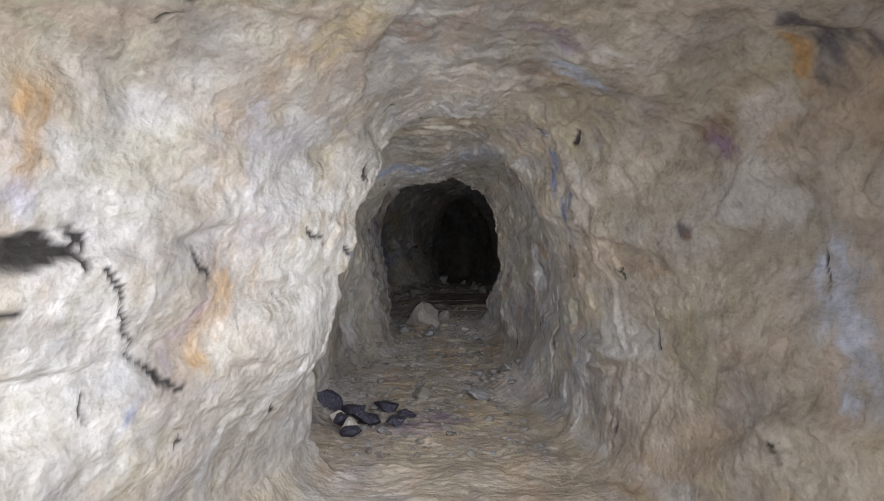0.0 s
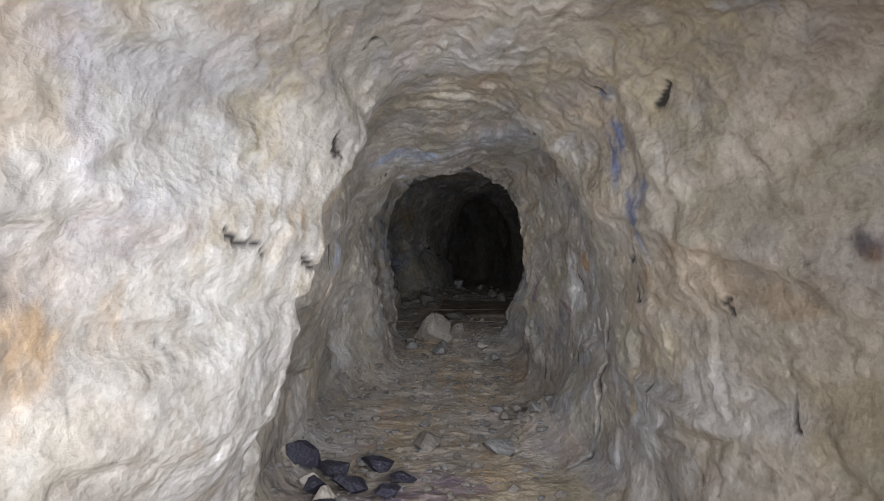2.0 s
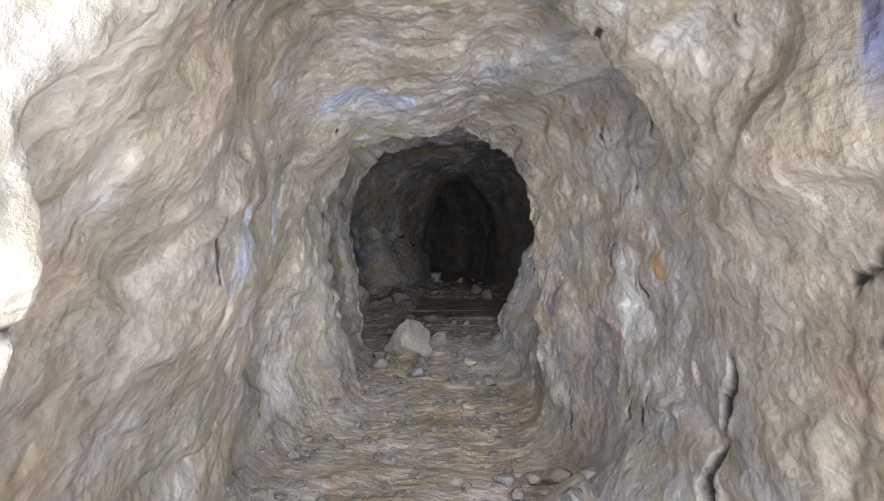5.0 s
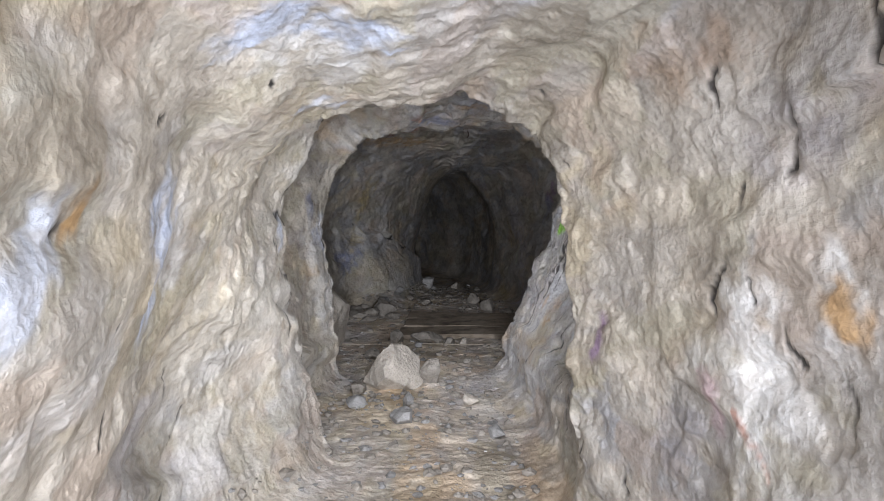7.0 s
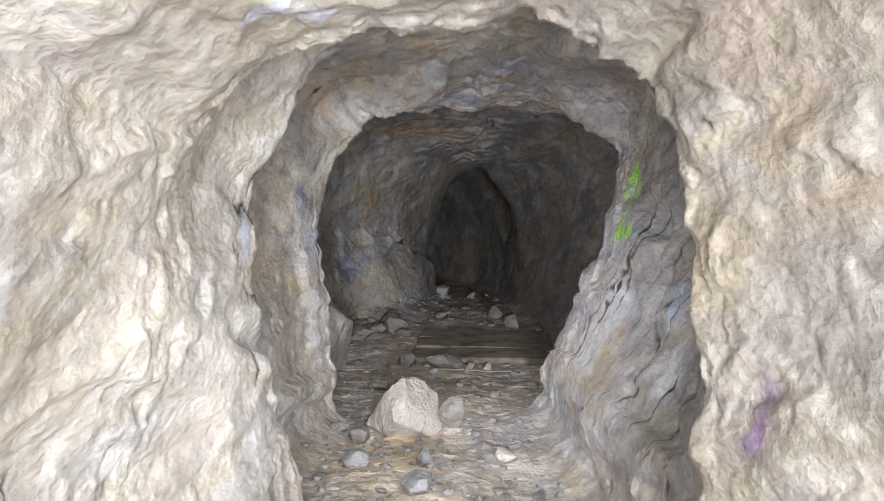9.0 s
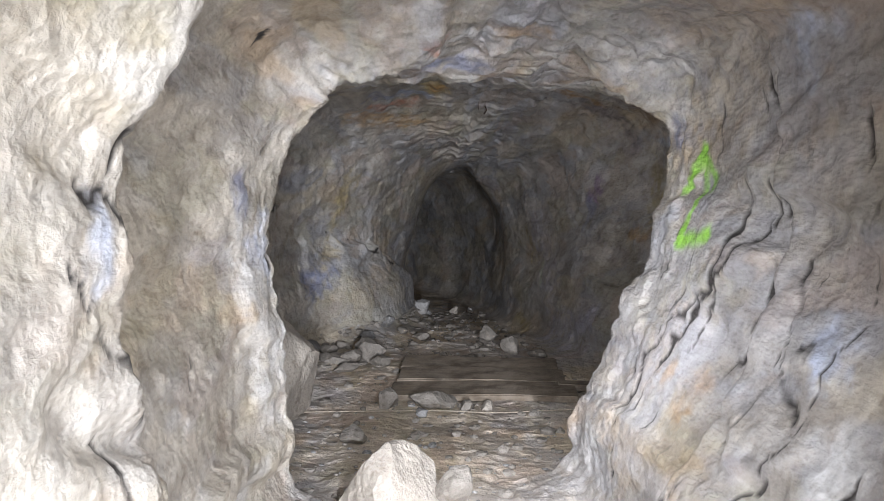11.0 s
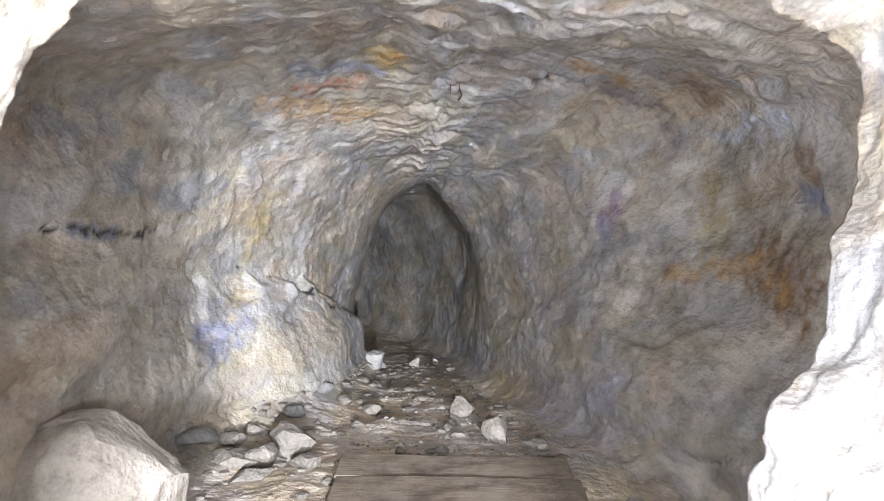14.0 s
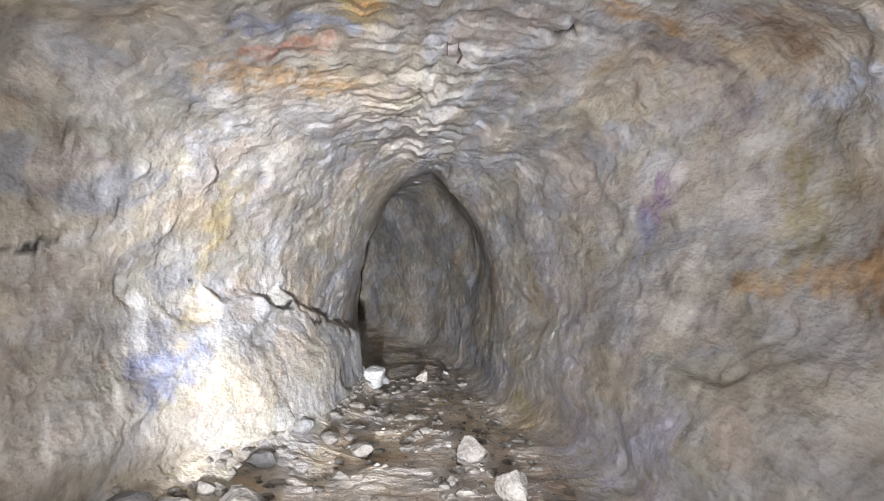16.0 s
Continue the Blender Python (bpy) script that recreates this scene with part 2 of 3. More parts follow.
# the rock lies in long slabs: its shapes are drawn out along the tunnel on the walls and across it overhead
overhead = np.clip(1 - np.abs(RING - 6) / 1.6, 0, 1) * np.clip(2.4 - 1.6 * np.abs(RING - 6), 0, 1)
lean = 0.5 * np.tanh(2 * (P[:, 0] + 0.1)) * P[:, 2]
LEAF = np.stack([P[:, 0], P[:, 1] + lean, P[:, 2]], 1)
LONG = np.stack([P[:, 0], 0.36 * P[:, 1] + 0.35 * lean, P[:, 2]], 1)
warp = 0.3 * np.stack([value_noise(LONG * 2.9, 8 + k) for k in range(3)], 1)
turned = LONG @ np.array(Euler((0.35, 0.3, 0.5)).to_matrix()).T
bulge = 0.05 * fbm(LONG * 1.5, 3, 3)


def on(keep, form):
    """A shape worked out only where it is needed."""
    out, here = np.zeros(len(P)), np.nonzero(keep)[0]
    out[here] = form(here)
    return out


side, above, below = floorness < 1, overhead > 0, floorness > 0
plain = (P[:, 1] > 0.5) & side
chip = on(plain, lambda k: 0.045 * facets(LONG[k] * 1.9 + warp[k], 20, 1.8, 26) + 0.016 * facets(turned[k] * 4.6 + warp[k], 45, 2.0, 45))
chip += on(plain, lambda k: 0.009 * facets(turned[k] * 10.5 + 1.5 * warp[k], 50, 2.2, 40) + 0.004 * facets(turned[k] * 22 + 2 * warp[k], 53, 2.2, 30))
# broken, ragged rims where the tunnel narrows
rims = sum(np.exp(-(((P[:, 1] - rim) / 0.17) ** 2)) for rim in (4.66, 9.12, 10.2, 12.4, 12.75))
chip += on(rims > 0.02, lambda k: np.minimum(rims[k], 1) * (0.026 * facets(P[k] * (5, 5, 5) + warp[k], 63, 1.6, 60) + 0.012 * facets(P[k] * 11, 66, 1.6, 50)))
strata = on(above & plain, lambda k: (0.022 + 0.02 * np.clip((P[k, 1] - 12.4) / 0.8, 0, 1)) * overhead[k] * (facets(P[k] * (2.1, 4.0, 4.0) + 2 * warp[k], 55, 1.8, 24) + 0.5 * facets(P[k] * (4.6, 9.0, 8.0) + 2 * warp[k], 57, 1.8, 20)))
FIBRE = fbm(LEAF * (5, 9, 5), 3, 58)
grain = 0.003 * fbm(LONG * 15, 3, 60)
rubble = on(below, lambda k: 0.03 * fbm(P[k] * 2.2, 2, 70) + 0.012 * facets(P[k] * 6, 80, 1.4, 26) + 0.006 * facets(P[k] * 15, 85, 1.4, 20) + 0.004 * fbm(P[k] * 22, 2, 90))
shift = (bulge + chip * np.interp(P[:, 1], (18.5, 20), (1, 0.3)) + strata * np.interp(P[:, 1], (17.5, 19.5), (1, 0.3)) + grain) * (1 - floorness) + rubble * floorness * np.interp(P[:, 1], (17, 20), (1, 0.45))


def bump(at, size, amount, power=1.0):
    """Bring the rock inward (amount in metres) inside an ellipsoid round at."""
    global shift
    d = np.sqrt((((P - at) / size) ** 2).sum(1))
    inside = np.clip(1 - d, 0, 1) ** power
    shift = shift - amount * inside * inside * (3 - 2 * inside)


# scree leaning on the west wall of the chamber, with a clear upper edge
crest = np.interp(P[:, 1], (16.6, 17.1, 18.2, 20.0), (1.0, 1.52, 1.28, 1.0)) + 0.09 * fbm(P * 3, 3, 200)
under = np.clip((crest - P[:, 2]) / 0.1, 0, 1) * np.clip((P[:, 1] - 16.5) / 0.5, 0, 1) * np.clip((20.4 - P[:, 1]) / 0.6, 0, 1) * (P[:, 0] < -0.4) * (1 - floorness)
shift = shift - under * (0.13 + 0.12 * np.clip(crest - P[:, 2], 0, 1.2))
bump((-1.75, 17.9, 0.45), (0.75, 1.3, 1.0), 0.2)
# the roof's east shoulder hangs lower up to a step, and again at the far mouth
shift = shift - 0.15 * np.clip((6.38 - P[:, 1]) / 0.05, 0, 1) * np.clip((P[:, 1] - 5.0) / 1.0, 0, 1) * np.clip(1.3 - np.abs(RING - 7.9), 0, 1)
shift = shift - 0.07 * np.clip((11.32 - P[:, 1]) / 0.05, 0, 1) * np.clip((P[:, 1] - 10.4) / 0.6, 0, 1) * np.clip(2.2 - np.abs(RING - 9), 0, 1)
bump((0.3, 19.8, 2.4), (0.8, 1.3, 0.6), 0.1)
bump((0.45, 7.3, 0.0), (0.5, 0.9, 0.5), 0.2)
bump((-1.0, 12.45, 2.35), (0.9, 0.45, 0.6), 0.13)
bump((0.65, 12.7, 2.35), (0.5, 0.4, 0.4), 0.16)
bump((-1.05, 3.9, 0.75), (0.5, 0.8, 0.5), 0.12)
P = P + OUT * shift[:, None]


def near_line(points, reach):
    """The vertices near a line of points, and how far each lies from it across the surface."""
    low, high = np.min(points, 0) - reach, np.max(points, 0) + reach
    near = np.nonzero(((P > low) & (P < high)).all(1))[0]
    q, n = P[near], OUT[near]
    q = q + 0.22 * min(reach, 0.2) * np.stack([fbm(q * 7, 2, 300 + 5 * k) for k in range(3)], 1)
    d = np.full(len(near), 9.0)
    for a, b in zip(points[:-1], points[1:]):
        a, b = np.array(a), np.array(b)
        f = np.clip(((q - a) @ (b - a)) / ((b - a) @ (b - a) + 1e-9), 0, 1)
        off = q - a - f[:, None] * (b - a)
        off = off - 0.96 * (off * n).sum(1)[:, None] * n
        d = np.minimum(d, np.linalg.norm(off, axis=1))
    return near, d


GROOVED, CRACKED = np.zeros(len(P)), np.zeros(len(P))


def groove(points, width, depth, gaps=True):
    """A crack in the rock along a line of points."""
    near, d = near_line(points, 0.3)
    open_here = np.clip(0.7 + 0.9 * value_noise(P[near] * 6, 310), 0, 1) if gaps else 1.0
    width = width * 0.64
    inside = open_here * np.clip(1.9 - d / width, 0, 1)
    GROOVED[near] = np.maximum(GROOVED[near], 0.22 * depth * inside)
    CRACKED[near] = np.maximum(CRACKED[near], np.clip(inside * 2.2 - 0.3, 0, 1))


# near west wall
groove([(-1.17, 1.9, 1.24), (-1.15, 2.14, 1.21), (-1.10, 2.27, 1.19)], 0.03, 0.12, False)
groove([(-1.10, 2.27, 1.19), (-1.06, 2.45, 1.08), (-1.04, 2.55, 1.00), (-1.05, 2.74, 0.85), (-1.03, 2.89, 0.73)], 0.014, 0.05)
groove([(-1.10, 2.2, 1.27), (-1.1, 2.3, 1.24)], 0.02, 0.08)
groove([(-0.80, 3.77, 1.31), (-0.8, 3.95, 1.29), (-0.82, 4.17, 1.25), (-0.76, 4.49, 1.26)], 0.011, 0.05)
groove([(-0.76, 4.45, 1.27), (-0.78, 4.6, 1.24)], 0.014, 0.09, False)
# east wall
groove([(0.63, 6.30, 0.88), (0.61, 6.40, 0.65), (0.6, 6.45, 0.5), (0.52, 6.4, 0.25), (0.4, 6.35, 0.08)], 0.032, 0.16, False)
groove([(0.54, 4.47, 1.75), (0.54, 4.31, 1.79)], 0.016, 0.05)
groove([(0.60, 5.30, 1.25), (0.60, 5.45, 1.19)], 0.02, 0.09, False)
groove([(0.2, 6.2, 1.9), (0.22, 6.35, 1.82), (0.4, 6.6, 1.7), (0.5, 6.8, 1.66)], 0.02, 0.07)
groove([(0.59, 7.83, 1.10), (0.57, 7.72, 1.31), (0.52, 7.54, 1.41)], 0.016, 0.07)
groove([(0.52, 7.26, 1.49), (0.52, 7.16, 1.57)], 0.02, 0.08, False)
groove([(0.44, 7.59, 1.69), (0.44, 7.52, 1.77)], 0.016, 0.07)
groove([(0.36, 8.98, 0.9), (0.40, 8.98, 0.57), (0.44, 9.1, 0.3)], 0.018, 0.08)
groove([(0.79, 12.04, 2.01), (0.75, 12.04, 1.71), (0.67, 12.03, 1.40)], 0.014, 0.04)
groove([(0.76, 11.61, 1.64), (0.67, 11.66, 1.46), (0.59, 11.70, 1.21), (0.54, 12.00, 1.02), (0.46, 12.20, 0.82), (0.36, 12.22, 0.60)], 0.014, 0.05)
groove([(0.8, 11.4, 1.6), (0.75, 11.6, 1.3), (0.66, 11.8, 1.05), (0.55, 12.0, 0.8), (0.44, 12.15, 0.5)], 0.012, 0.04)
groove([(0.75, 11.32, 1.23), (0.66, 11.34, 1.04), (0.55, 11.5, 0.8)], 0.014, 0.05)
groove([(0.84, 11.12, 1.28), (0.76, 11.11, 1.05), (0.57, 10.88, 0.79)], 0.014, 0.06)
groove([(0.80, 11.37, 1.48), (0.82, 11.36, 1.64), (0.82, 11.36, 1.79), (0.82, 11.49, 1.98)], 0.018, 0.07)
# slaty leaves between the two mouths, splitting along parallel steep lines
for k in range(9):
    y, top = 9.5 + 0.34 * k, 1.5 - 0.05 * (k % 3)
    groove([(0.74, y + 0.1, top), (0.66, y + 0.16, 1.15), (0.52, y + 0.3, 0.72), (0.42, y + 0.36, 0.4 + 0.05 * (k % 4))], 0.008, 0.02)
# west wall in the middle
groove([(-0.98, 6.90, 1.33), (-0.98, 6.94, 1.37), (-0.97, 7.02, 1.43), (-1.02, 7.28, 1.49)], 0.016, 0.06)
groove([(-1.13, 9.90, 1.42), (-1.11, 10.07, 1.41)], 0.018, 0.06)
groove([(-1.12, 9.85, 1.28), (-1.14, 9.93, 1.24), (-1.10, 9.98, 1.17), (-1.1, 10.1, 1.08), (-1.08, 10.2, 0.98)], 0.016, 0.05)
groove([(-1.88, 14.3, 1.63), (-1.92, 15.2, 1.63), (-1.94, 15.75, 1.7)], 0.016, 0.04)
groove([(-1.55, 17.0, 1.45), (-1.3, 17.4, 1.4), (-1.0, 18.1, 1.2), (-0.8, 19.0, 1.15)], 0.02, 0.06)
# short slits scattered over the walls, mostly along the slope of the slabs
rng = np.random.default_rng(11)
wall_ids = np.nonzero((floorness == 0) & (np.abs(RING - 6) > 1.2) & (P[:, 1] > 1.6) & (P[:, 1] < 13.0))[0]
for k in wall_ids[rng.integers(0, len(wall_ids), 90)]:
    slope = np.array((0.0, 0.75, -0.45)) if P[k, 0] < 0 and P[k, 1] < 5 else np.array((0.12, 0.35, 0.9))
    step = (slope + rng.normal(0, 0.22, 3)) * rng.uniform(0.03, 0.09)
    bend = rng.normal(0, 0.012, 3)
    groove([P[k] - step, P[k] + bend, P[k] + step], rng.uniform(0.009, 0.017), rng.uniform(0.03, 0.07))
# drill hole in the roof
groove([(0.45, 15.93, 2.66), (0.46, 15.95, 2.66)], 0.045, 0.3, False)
P = P + OUT * GROOVED[:, None]

# ---- rock colours: the plain rock and its mineral stains ----
TINTS = {
    "blue": (0.17, 0.20, 0.34), "pale_blue": (0.50, 0.56, 0.70), "white": (0.66, 0.66, 0.66), "orange": (0.46, 0.27, 0.10), "brown": (0.22, 0.13, 0.07),
    "dark": (0.09, 0.08, 0.10), "purple": (0.27, 0.18, 0.30), "red": (0.42, 0.18, 0.12), "lilac": (0.46, 0.45, 0.56), "olive": (0.30, 0.25, 0.11),
    "green": (0.27, 0.56, 0.07), "yellow": (0.52, 0.42, 0.22), "grey": (0.27, 0.27, 0.29), "pink": (0.5, 0.36, 0.4), "cream": (0.56, 0.53, 0.48)}
warm = np.interp(P[:, 1], (0, 8.5, 10.5, 12.6, 13.5, 17, 19), (0.95, 0.85, 0.5, 0.45, 0.5, 0.4, 0.2))
mixed = np.clip(warm + 0.75 * fbm(LONG * 1.5, 4, 120), 0, 1)[:, None]
COLOUR = np.array((0.35, 0.338, 0.335)) * (1 - mixed) + np.array((0.43, 0.38, 0.31)) * mixed
COLOUR = COLOUR * (0.97, 1.0, 1.05) * (1 + 0.12 * fbm(LONG * 2.2, 4, 124)[:, None])
COLOUR = COLOUR * (1 + 0.02 * FIBRE[:, None]) * (1 + 0.08 * fbm(LONG * 11, 3, 128)[:, None])
for k, (tint, scale, most) in enumerate((((0.47, 0.40, 0.28), 2.4, 0.6), ((0.42, 0.335, 0.27), 4.0, 0.5), ((0.32, 0.31, 0.31), 3.1, 0.4), ((0.33, 0.305, 0.225), 5.0, 0.5), ((0.52, 0.48, 0.42), 6.0, 0.55), ((0.27, 0.235, 0.195), 8.0, 0.45))):
    patch = np.clip(2.8 * fbm((LEAF * (1, 0.6, 1) if k == 1 else LONG) * scale + 31 * k, 4, 170 + 7 * k) - 0.72, 0, most)[:, None]
    COLOUR = COLOUR * (1 - patch) + np.array(tint) * patch
rust = np.clip(2.0 * fbm(LONG * 2.6, 4, 140) - 1.4, 0, 0.3)[:, None]
COLOUR = COLOUR * (1 - rust) + np.array((0.42, 0.29, 0.16)) * rust
chalk = np.clip(2.0 * fbm(LONG * 2.9, 4, 150) - 1.15, 0, 0.45)[:, None]
COLOUR = COLOUR * (1 - chalk) + np.array((0.58, 0.58, 0.59)) * chalk
violet = np.clip(2.0 * fbm(LONG * 3.2, 4, 160) - 1.5, 0, 0.22)[:, None]
COLOUR = COLOUR * (1 - violet) + np.array((0.31, 0.29, 0.35)) * violet
dusty = np.interp(P[:, 1], (10, 13.5), (1.0, 1.25))[:, None]
COLOUR = COLOUR * (1 - floorness[:, None] * (1 - dusty * np.array((1.1, 1.03, 0.95))))


def stain(tint, points, size, strength=0.8, torn=0.45):
    """A mineral stain with a ragged edge along a line of points."""
    size = size * 1.35
    near, d = near_line(points, size * 1.6 + 0.05)
    ragged = fbm(P[near] * 16, 3, 400 + len(tint))
    cover = (strength * np.clip(1.5 - d / size + torn * ragged, 0, 1) ** 1.3)[:, None]
    cover = cover * np.clip(1 - 0.55 * torn + 1.1 * torn * ragged[:, None], 0, 1)
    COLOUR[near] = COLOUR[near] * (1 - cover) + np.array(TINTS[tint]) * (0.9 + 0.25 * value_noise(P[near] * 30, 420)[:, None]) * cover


# near part, west side
stain("brown", [(-0.86, 3.14, 1.09), (-1.01, 2.86, 0.81)], 0.1, 0.95)
stain("orange", [(-0.86, 3.18, 1.03), (-0.98, 3.0, 0.85)], 0.06, 0.85)
stain("purple", [(-0.9, 3.03, 1.0), (-1.0, 2.86, 0.85)], 0.03, 0.5)
stain("orange", [(-0.84, 3.42, 1.12), (-0.84, 3.4, 1.05)], 0.04, 0.6)
stain("blue", [(-1.11, 2.64, 0.72), (-1.12, 2.58, 0.64)], 0.035)
stain("yellow", [(-1.11, 2.7, 0.70), (-1.12, 2.6, 0.6)], 0.03, 0.5)
stain("orange", [(-1.08, 1.97, 1.55), (-1.09, 2.01, 1.43)], 0.05, 0.7)
stain("lilac", [(-1.1, 2.0, 1.36), (-1.1, 2.05, 1.32)], 0.03, 0.7)
stain("yellow", [(-0.42, 2.84, 2.02), (-0.50, 2.96, 1.96)], 0.08, 0.5)
stain("white", [(-1.15, 2.3, 0.95), (-1.1, 2.5, 0.8)], 0.2, 0.6)
stain("white", [(-0.9, 3.9, 1.1), (-0.86, 4.3, 1.1), (-0.95, 4.3, 0.75)], 0.25, 0.6)
stain("orange", [(-0.77, 4.32, 1.39), (-0.75, 4.37, 1.40)], 0.03, 0.8)
stain("lilac", [(-0.8, 3.0, 1.75), (-0.85, 3.2, 1.45)], 0.05, 0.4)
stain("yellow", [(-0.62, 3.9, 1.85), (-0.68, 4.0, 1.65)], 0.12, 0.4)
stain("cream", [(-1.05, 2.6, 1.1), (-0.9, 3.4, 0.9), (-0.88, 4.2, 0.8), (-0.78, 4.4, 1.4)], 0.4, 0.5)
# near part, east side
stain("dark", [(0.96, 2.32, 1.79), (1.01, 2.44, 1.72)], 0.07, 0.9)
stain("orange", [(0.96, 2.48, 1.80), (1.01, 2.56, 1.74)], 0.035, 0.9)
stain("dark", [(1.02, 2.24, 1.71), (1.03, 2.22, 1.69)], 0.03)
stain("purple", [(0.98, 3.34, 1.63), (1.01, 3.26, 1.57)], 0.06, 0.9)
stain("brown", [(0.95, 3.40, 1.68), (1.02, 3.13, 1.65)], 0.04, 0.6)
stain("dark", [(0.95, 3.74, 1.28), (0.95, 3.71, 1.26)], 0.028, 0.9)
stain("brown", [(0.95, 3.74, 1.25), (0.95, 3.71, 1.23)], 0.02, 0.7)
stain("pale_blue", [(1.20, 2.78, 1.11), (1.19, 2.68, 0.95), (1.18, 2.59, 0.77)], 0.09, 0.8)
stain("white", [(1.03, 3.1, 1.45), (1.05, 3.05, 1.3)], 0.05, 0.6)
stain("pale_blue", [(0.45, 3.52, 2.00), (0.56, 3.64, 1.96)], 0.07, 0.85)
stain("white", [(0.56, 3.19, 1.98), (0.62, 3.20, 1.94)], 0.05, 0.6)
stain("purple", [(0.21, 3.12, 1.98), (0.39, 3.21, 2.00)], 0.05, 0.5)
stain("brown", [(0.24, 3.61, 2.00), (0.44, 3.86, 1.95)], 0.06, 0.5)
stain("brown", [(-0.29, 3.09, 1.96), (-0.15, 3.27, 1.96)], 0.06, 0.5)
stain("blue", [(0.52, 5.00, 1.72), (0.54, 5.11, 1.65)], 0.055, 0.95)
stain("blue", [(0.53, 4.86, 1.49), (0.54, 4.81, 1.46)], 0.045, 0.85)
stain("blue", [(0.56, 4.96, 1.41), (0.60, 5.03, 1.30)], 0.05, 0.95)
stain("blue", [(0.44, 4.88, 1.86), (0.42, 4.69, 1.82)], 0.022, 0.8)
stain("brown", [(0.62, 5.15, 1.14), (0.64, 5.3, 1.1)], 0.04, 0.5)
stain("yellow", [(0.6, 5.6, 0.62), (0.6, 5.55, 0.5)], 0.03, 0.6)
stain("yellow", [(0.5, 3.9, 1.85), (0.45, 4.4, 1.85)], 0.12, 0.35)
# the middle of the tunnel
stain("pale_blue", [(-0.82, 7.65, 1.91), (-0.5, 8.0, 2.02)], 0.075, 0.95)
stain("white", [(-0.76, 7.92, 1.92), (-0.62, 8.15, 1.97)], 0.09, 0.7)
stain("pale_blue", [(-0.80, 8.65, 1.92), (-0.76, 8.79, 1.94)], 0.06, 0.7)
stain("pale_blue", [(-0.97, 6.82, 1.35), (-0.96, 6.56, 1.16)], 0.05, 0.7)
stain("pale_blue", [(-1.07, 7.82, 1.41), (-1.15, 7.95, 1.3), (-1.19, 7.96, 1.14)], 0.085, 0.95)
stain("white", [(-1.12, 8.04, 1.33), (-1.19, 8.25, 1.25)], 0.07, 0.6)
stain("orange", [(-0.98, 6.97, 1.38), (-0.98, 7.01, 1.39)], 0.035, 0.8)
stain("purple", [(0.41, 8.86, 0.93), (0.42, 8.88, 0.85)], 0.035, 0.9)
stain("white", [(0.57, 7.58, 1.05), (0.58, 7.58, 0.82)], 0.12, 0.9)
stain("pink", [(0.60, 7.89, 0.89), (0.61, 7.88, 0.78)], 0.04, 0.7)
stain("red", [(0.65, 7.70, 0.82), (0.65, 7.57, 0.76), (0.64, 7.48, 0.71)], 0.012, 0.7)
stain("white", [(0.57, 7.13, 1.25), (0.59, 7.11, 1.22)], 0.05, 0.9)
stain("orange", [(0.59, 7.15, 1.18), (0.61, 7.08, 1.15)], 0.035, 0.8)
stain("brown", [(0.32, 7.89, 1.87), (0.39, 7.63, 1.83), (0.43, 7.43, 1.81)], 0.05, 0.5)
stain("pale_blue", [(-1.13, 9.97, 1.39), (-1.14, 9.98, 1.32)], 0.035, 0.8)
stain("pale_blue", [(0.72, 10.95, 2.08), (0.77, 11.09, 1.94)], 0.06, 0.95)
stain("pale_blue", [(0.70, 11.03, 2.11), (0.72, 10.77, 2.04)], 0.035, 0.8)
stain("pale_blue", [(0.64, 10.84, 1.05), (0.64, 10.69, 1.03)], 0.06, 0.95)
stain("white", [(0.54, 10.61, 0.80), (0.53, 10.47, 0.79)], 0.06, 0.95)
stain("white", [(0.47, 12.49, 2.40), (0.67, 12.21, 2.25)], 0.08, 0.8)
stain("white", [(-1.34, 11.98, 1.44), (-1.36, 12.20, 1.02), (-1.4, 12.25, 0.62)], 0.12, 0.6)
stain("pale_blue", [(-1.32, 12.25, 1.45), (-1.33, 12.3, 1.2)], 0.06, 0.6)
stain("blue", [(-1.3, 11.9, 1.62), (-1.3, 11.95, 1.55)], 0.05, 0.6)
stain("blue", [(-1.34, 12.1, 1.35), (-1.34, 12.15, 1.3)], 0.05, 0.5)
stain("red", [(-0.72, 12.34, 2.47), (-0.55, 12.37, 2.47)], 0.06, 0.7)
stain("white", [(-0.47, 12.46, 2.48), (-0.21, 12.52, 2.47)], 0.05, 0.7)
stain("orange", [(-0.16, 12.48, 2.48), (0.01, 12.46, 2.50)], 0.06, 0.7)
stain("brown", [(-0.6, 12.9, 2.38), (0.5, 12.9, 2.36)], 0.25, 0.3)
stain("grey", [(-0.7, 12.3, 2.4), (0.6, 12.3, 2.4)], 0.3, 0.4)
stain("blue", [(-0.88, 12.74, 2.48), (-0.71, 12.86, 2.49), (-0.3, 13.05, 2.37)], 0.06, 0.6)
stain("orange", [(0.45, 11.60, 0.85), (0.42, 11.65, 0.71)], 0.05, 0.6)
stain("orange", [(0.5, 11.9, 0.75), (0.52, 11.85, 0.8)], 0.03, 0.7)
stain("blue", [(0.69, 12.54, 1.95), (0.69, 12.59, 1.89)], 0.045, 0.8)
stain("grey", [(0.75, 11.5, 1.7), (0.68, 12.3, 1.5), (0.5, 12.4, 0.9)], 0.38, 0.5)
stain("grey", [(0.8, 10.6, 1.8), (0.75, 11.0, 1.2), (0.5, 11.8, 0.7)], 0.35, 0.3)
stain("cream", [(-1.15, 8.9, 1.5), (-1.15, 9.9, 1.4), (-1.1, 9.9, 0.9), (-1.2, 9.0, 0.8)], 0.4, 0.55)
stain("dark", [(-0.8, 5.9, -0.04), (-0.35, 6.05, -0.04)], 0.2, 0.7)
